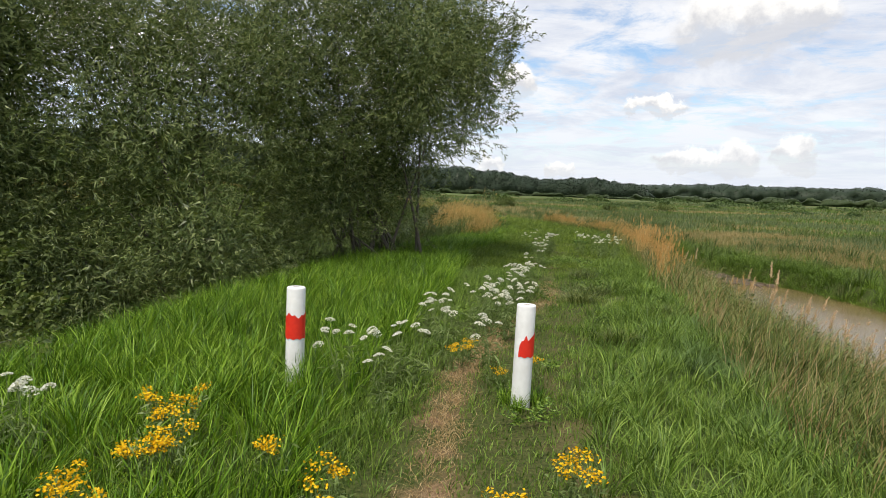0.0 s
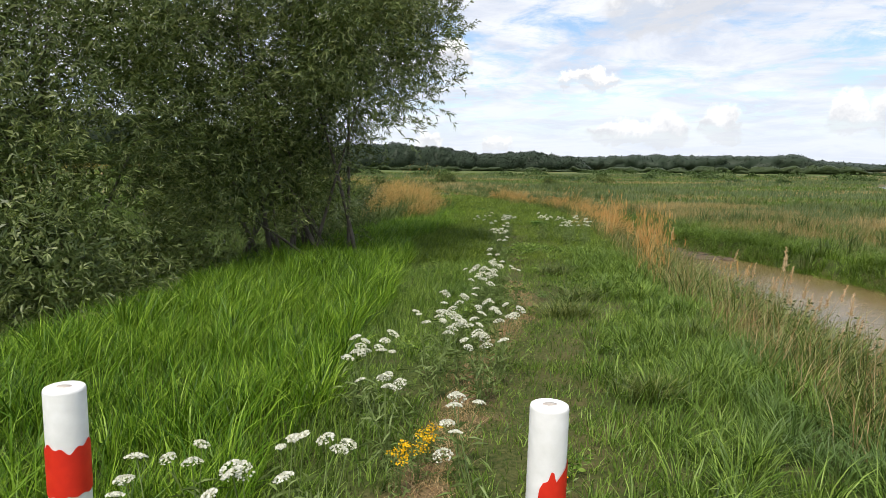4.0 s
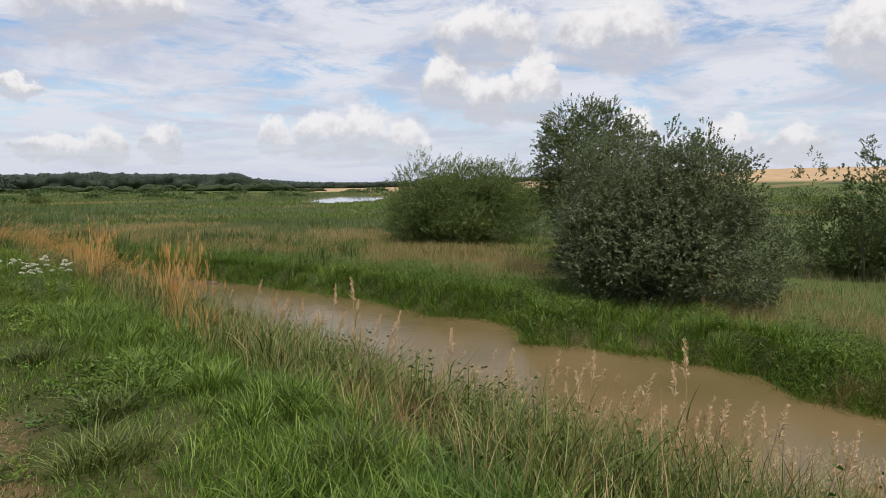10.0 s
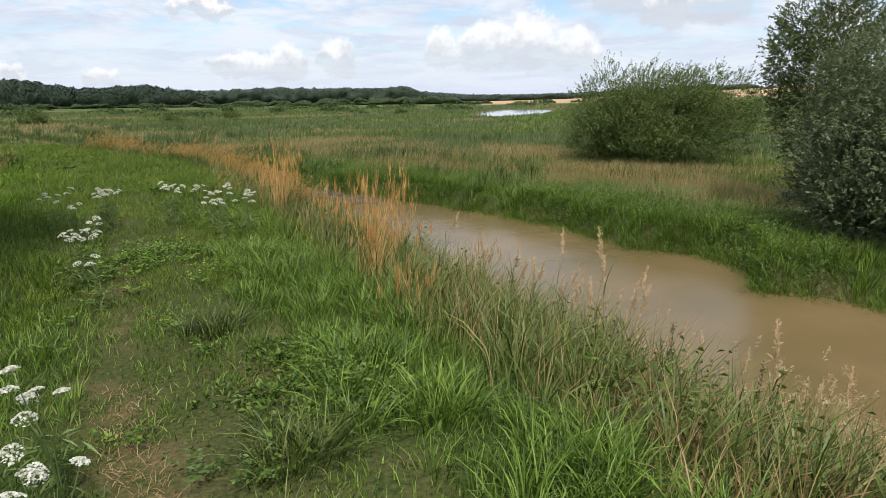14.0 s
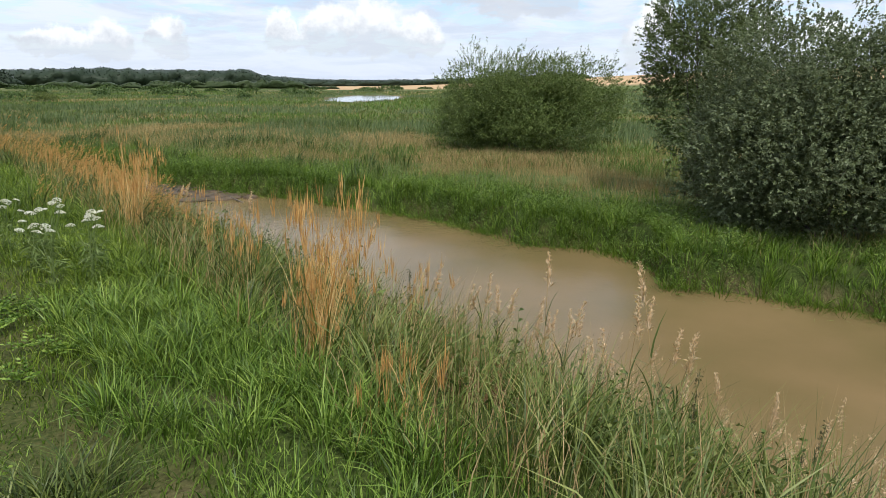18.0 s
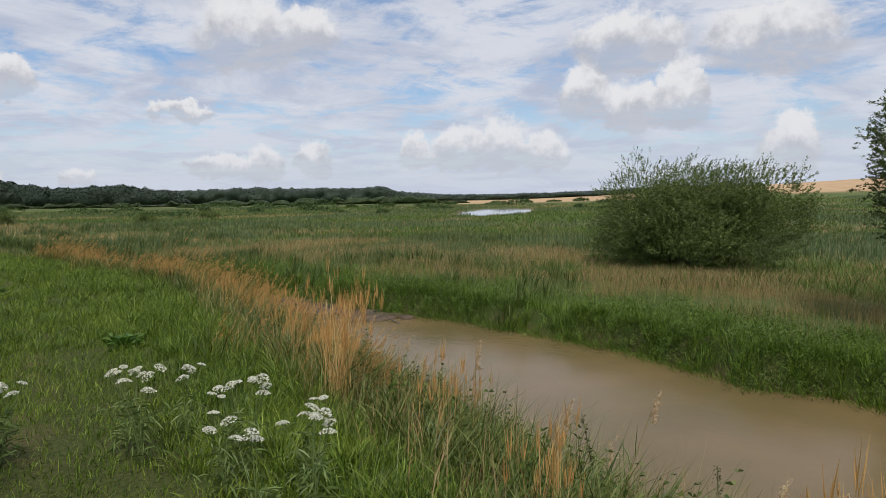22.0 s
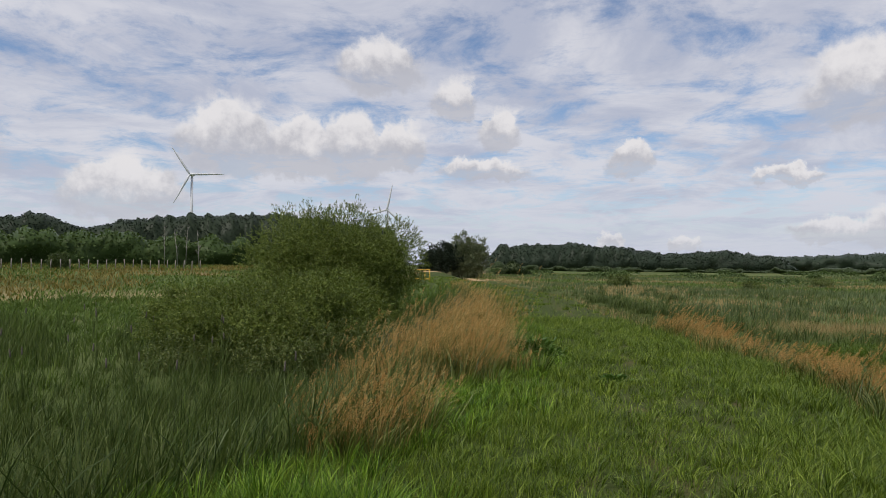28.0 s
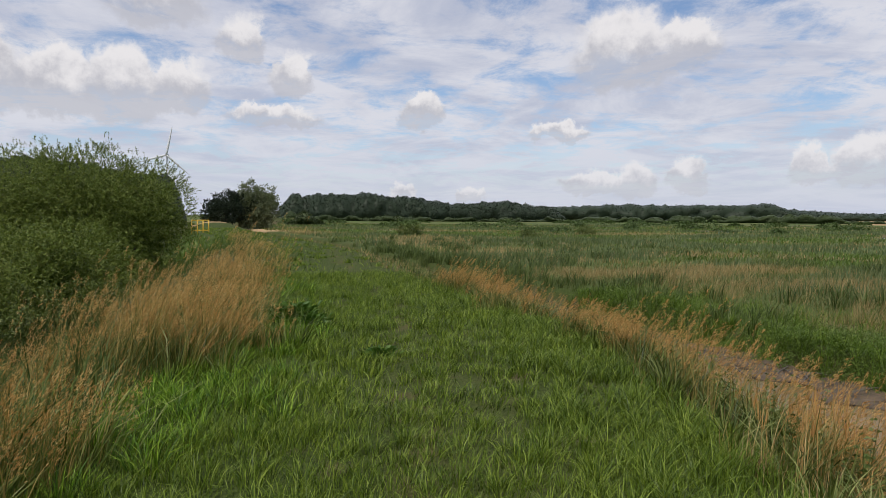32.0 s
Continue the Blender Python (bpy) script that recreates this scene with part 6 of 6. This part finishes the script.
def reed(seed):
    """A single flowering reed: stem, leaves and a one-sided plume."""
    ob = thing("reed", 0, 0, -50, "flowering reed with a pale tan plume by the stream", "reed", "reeds along the stream")
    h = RNG.uniform(0.85, 1.32)
    lx, ly = RNG.normal(0.10, 0.08), RNG.normal(0, 0.07)
    pts = [(lx * h * u * u, ly * h * u * u, h * u) for u in np.linspace(0, 1, 6)]
    stem = part("stem", tube(pts, [0.005, 0.0046, 0.0042, 0.0036, 0.003, 0.002], 4, False), M_STRAW, ob)
    for k in range(4):
        u = RNG.uniform(0.2, 0.7)
        P = np.array([(lx * h * u * u, ly * h * u * u, h * u)])
        part("leaf", blades(P, 0.34, 0.012, 3, 1.2), M_REED, stem)
    n = 96
    u = np.linspace(0, 1, n)
    Q = np.stack([pts[-1][0] + 0.06 * u ** 2 + RNG.normal(0, 0.006, n), pts[-1][1] + RNG.normal(0, 0.006, n), h - 0.13 + 0.27 * u], 1)
    D = np.stack([RNG.normal(0.25, 0.45, n), RNG.normal(0, 0.40, n), RNG.uniform(0.6, 1.6, n)], 1)
    part("plume", leaves(Q, D, RNG.uniform(0.7, 1.2, n) * 0.072 * (1.15 - 0.75 * u), 0.0095, 0.3), M_PLUME, stem, "pale tan seed plume")
    return ob


def scatter_reeds():
    kinds = [reed(k) for k in range(6)]
    spots = []
    for y0, y1, n in ((2.2, 8, 150), (8, 14, 60), (14, 24, 16)):
        for _ in range(n):
            y = RNG.uniform(y0, y1)
            _, r, nw, _ = edges(np.array(y))
            spots.append((float(r + (nw - r) * RNG.uniform(0.35, 0.90)), y))
    for k, (x, y) in enumerate(spots):
        m = pose(x, y, float(height(x, y)) - 0.02, RNG.uniform(-5, 5), RNG.uniform(-5, 8), RNG.uniform(-60, 60))
        if k < len(kinds):
            kinds[k].matrix_basis = m
        else:
            copy_thing(kinds[k % len(kinds)], m)


scatter_reeds()


def weed_stalk(seed):
    """Mugwort: a dark upright stalk with small leaves and a narrow seed spike."""
    ob = thing("mugwort", 0, 0, -50, "dark upright mugwort stalk going to seed on the bank", "weed", "mugwort on the stream bank")
    h = RNG.uniform(0.9, 1.3)
    lx = RNG.normal(0.05, 0.08)
    part("stem", tube([(0, 0, 0), (lx * 0.3, 0, h * 0.5), (lx, 0, h)], [0.006, 0.005, 0.002], 5, False), M_DARKSTEM, ob)
    n = 90
    u = RNG.uniform(0.15, 0.75, n)
    a = RNG.uniform(0, 2 * np.pi, n)
    P = np.stack([lx * u * u, 0 * u, h * u], 1)
    part("foliage", leaves(P, np.stack([np.cos(a), np.sin(a), RNG.uniform(0.1, 0.9, n)], 1), 0.10 * (1.1 - 0.7 * u), 0.022, 0.4), M_BRAMBLE, ob)
    n = 150
    u = RNG.uniform(0.6, 1.0, n)
    a = RNG.uniform(0, 2 * np.pi, n)
    P = np.stack([lx * u * u + RNG.normal(0, 0.012, n), RNG.normal(0, 0.012, n), h * u], 1)
    tagged(part("seed_spike", leaves(P, np.stack([np.cos(a), np.sin(a), RNG.uniform(0.4, 1.2, n)], 1), 0.045 * (1.4 - u), 0.012, 0.1), M_DARKSTEM, ob, "brown seed spike"), kind="stuff")
    return ob


def scatter_stalks():
    kinds = [weed_stalk(k) for k in range(4)]
    spots = [(7.3, 14.75), (7.7, 13.2), (7.6, 12.9), (7.8, 12.5), (7.9, 12.7), (8.1, 11.0), (8.4, 16.3), (6.9, 13.7), (6.8, 11.2), (7.2, 11.6), (7.0, 12.2), (7.4, 14.2), (6.9, 10.4), (7.5, 9.6), (6.6, 13.0), (7.9, 15.2), (7.0, 15.6), (7.6, 10.6)]
    for k, (x, y) in enumerate(spots):
        m = pose(x, y, float(height(x, y)) - 0.02, RNG.uniform(-6, 6), RNG.uniform(-6, 6), RNG.uniform(0, 360))
        if k < len(kinds):
            kinds[k].matrix_basis = m
        else:
            copy_thing(kinds[k % len(kinds)], m)


scatter_stalks()



def nettles():
    for x, y, s in NETTLES:
        woody("nettle_clump", x, y, [(0, 0, 0.5 * s, 1.0 * s, 0.9 * s, 0.65 * s), (0.5 * s, 0.3 * s, 0.8 * s, 0.7 * s, 0.6 * s, 0.5 * s), (-0.5 * s, 0.1, 0.7 * s, 0.6 * s, 0.6 * s, 0.5 * s)],
              "leafy bright green nettles in front of the willow scrub", "weed", M_BRAMBLE, M_STEM, 420, 9, 0.085, 0.042, 0.34, 6, 0.008, 0.4, group="nettles below the scrub", upward=1.1)


NETTLES = ((-6.6, 34.6, 1.1), (-4.6, 35.2, 1.15), (-2.9, 35.6, 1.0), (-8.6, 34.2, 0.9), (-5.4, 33.6, 0.8))
nettles()


def cattail():
    """A bulrush: stem, long leaves and a brown velvet head."""
    ob = thing("cattail", 0, 0, -50, "dark brown cattail among the reeds of the wet meadow", "reed", "cattails in the meadow")
    h = RNG.uniform(1.5, 1.9)
    part("stem", tube([(0, 0, 0), (0.02, 0, h * 0.5), (0.03, 0, h)], [0.010, 0.008, 0.004], 5, False), M_REED, ob)
    part("head", tube([(0.03, 0, h - 0.22), (0.03, 0, h - 0.20), (0.03, 0, h - 0.05), (0.03, 0, h - 0.03)], [0.006, 0.017, 0.017, 0.005], 7), M_BARK, ob, "dark brown velvety head")
    for k in range(5):
        part("leaf", blades(np.array([(0.0, 0.0, 0.0)]), h * RNG.uniform(0.75, 1.05), 0.024, 3, 0.35), M_REED, ob)
    return ob


def scatter_cattails():
    kinds = [cattail() for _ in range(3)]
    for k in range(34):
        y = RNG.uniform(27, 44)
        x = float(np.interp(y, (27, 33, 44), (-5.5, -9.5, -17))) + RNG.normal(0, 2.2)
        m = pose(x, y, float(height(x, y)) - 0.02, RNG.uniform(-5, 5), RNG.uniform(-4, 8), RNG.uniform(0, 360))
        if k < len(kinds):
            kinds[k].matrix_basis = m
        else:
            copy_thing(kinds[k % len(kinds)], m)


scatter_cattails()

n = 26
ty = RNG.normal(7.3, 0.55, n)
tx = np.interp(ty, FAR_Y, FAR_X) + RNG.uniform(-0.1, 0.5, n)
stuff("dead_fringe", tussocks(tx, ty, 46, 0.25, 0.42, 0.009, 3, 1.0, (-0.5, -0.1)), M_BROWN, "dead rust-brown grass hanging over the stream's edge", "grass")

# ---- mud bar, far gate, fence, dead trunks ----


def mud_bar():
    for k in range(26):
        u = RNG.random()
        x, y = np.interp(u, (0, 0.5, 1), (13.9, 14.3, 15.3)) + RNG.normal(0, 0.35), np.interp(u, (0, 0.5, 1), (37, 34, 30.5)) + RNG.normal(0, 0.5)
        rx, ry, rz = RNG.uniform(0.15, 0.5), RNG.uniform(0.2, 0.6), RNG.uniform(0.07, 0.18)
        ob = tagged(new("mud_clod", mesh_arrays("mud_clod", *lump(0, 0, 0, rx, ry, rz, 10, 6), M_STONE, True)), "dark wet clod of mud breaking the stream's surface", "mud", "mud bar in the stream")
        ob.location = (x, y, WATER - 0.01)
    for k in range(11):
        u = (k + RNG.random()) / 11
        x, y = np.interp(u, (0, 0.5, 1), (13.7, 13.9, 14.7)) + RNG.normal(0, 0.3), np.interp(u, (0, 0.5, 1), (37, 33.8, 30.2))
        ob = tagged(new("mud_flat", mesh_arrays("mud_flat", *lump(0, 0, 0, RNG.uniform(0.5, 1.2), RNG.uniform(0.5, 1.0), 0.05, 14, 6), M_STONE, True)), "low brown mud flat in the shallow stream", "mud", "mud bar in the stream")
        ob.location = (x, y, WATER)
    for k in range(14):
        u = RNG.random()
        x, y = np.interp(u, (0, 0.5, 1), (13.7, 14.1, 15.1)) + RNG.normal(0, 0.45), np.interp(u, (0, 0.5, 1), (37, 34, 30.5)) + RNG.normal(0, 0.6)
        a, L = RNG.uniform(0, 3.1), RNG.uniform(0.5, 1.3)
        ob = tagged(new("driftwood", mesh_arrays("driftwood", *tube([(-L / 2, 0, -0.03), (0, 0.04, 0.05), (L / 2, 0, 0.10)], [0.03, 0.025, 0.012], 6), M_BARK)), "dark stick of driftwood caught on the mud", "driftwood", "sticks on the mud bar")
        ob.matrix_basis = pose(x, y, WATER + 0.02, 0, 0, math.degrees(a))


mud_bar()


def yellow_gate():
    x, y = -10.9, 80.5
    ob = thing("yellow_gate", x, y, float(height(x, y)) - 0.05, "yellow-painted tubular metal gate across the far path", "gate")
    ob.rotation_euler = (0, 0, radians(12))
    w, h = 1.45, 1.25
    for u in (-0.5, -0.17, 0.17, 0.5):
        part("upright", tube([(u * w, 0, 0.0), (u * w, 0, h)], [0.045, 0.045], 8), M_GATE, ob)
    for z in (0.3, h - 0.03):
        part("rail", tube([(-w / 2, 0, z), (w / 2, 0, z)], [0.045, 0.045], 8), M_GATE, ob)
    for k in range(5):
        px = x - 1.6 - k * 1.5
        fo = thing("fence_post", px, y - 0.3, float(height(px, y - 0.3)) - 0.1, "weathered wooden fence post beside the gate", "post", "fence posts")
        part("post", tube([(0, 0, 0), (0.01, 0, 0.6), (0, 0, 1.2)], [0.06, 0.058, 0.05], 8), M_POST, fo)


yellow_gate()


def meadow_fence():
    for k in range(26):
        a, d = radians(-46 + k * 0.62), 92.0
        x, y = 2.8 + d * math.sin(a), 16.4 + d * math.cos(a)
        fo = thing("fence_post", x, y, float(height(x, y)) - 0.1, "weathered wooden fence post along the meadow", "post", "fence posts")
        part("post", tube([(0, 0, 0), (RNG.normal(0, 0.02), 0, 0.7), (RNG.normal(0, 0.04), 0, 1.35)], [0.07, 0.065, 0.06], 7), M_POST, fo)


meadow_fence()


def dead_trunks():
    for az, d, h in ((-33.2, 98, 6.4), (-32.2, 99, 5.4), (-31.6, 100, 6.0), (-30.6, 101, 5.2)):
        x, y = 2.8 + d * math.sin(radians(az)), 16.4 + d * math.cos(radians(az))
        ob = thing("dead_tree", x, y, float(height(x, y)) - 0.1, "bare pale dead tree trunk at the meadow's edge", "tree", "dead trunks")
        lean = RNG.normal(0, 0.35)
        trunk = part("trunk", tube([(0, 0, 0), (lean * 0.3, 0, h * 0.5), (lean, 0, h)], [0.045, 0.035, 0.010], 7), M_PALEBARK, ob, smooth=True)
        for k in range(11):
            z = h * RNG.uniform(0.3, 0.95)
            q = RNG.uniform(0, 2 * np.pi)
            L = RNG.uniform(0.3, 0.9)
            part("branch", tube([(lean * (z / h) ** 2, 0, z), (lean * (z / h) ** 2 + L * math.cos(q) * 0.6, L * math.sin(q) * 0.6, z + L)], [0.022, 0.006], 5), M_PALEBARK, trunk)


dead_trunks()
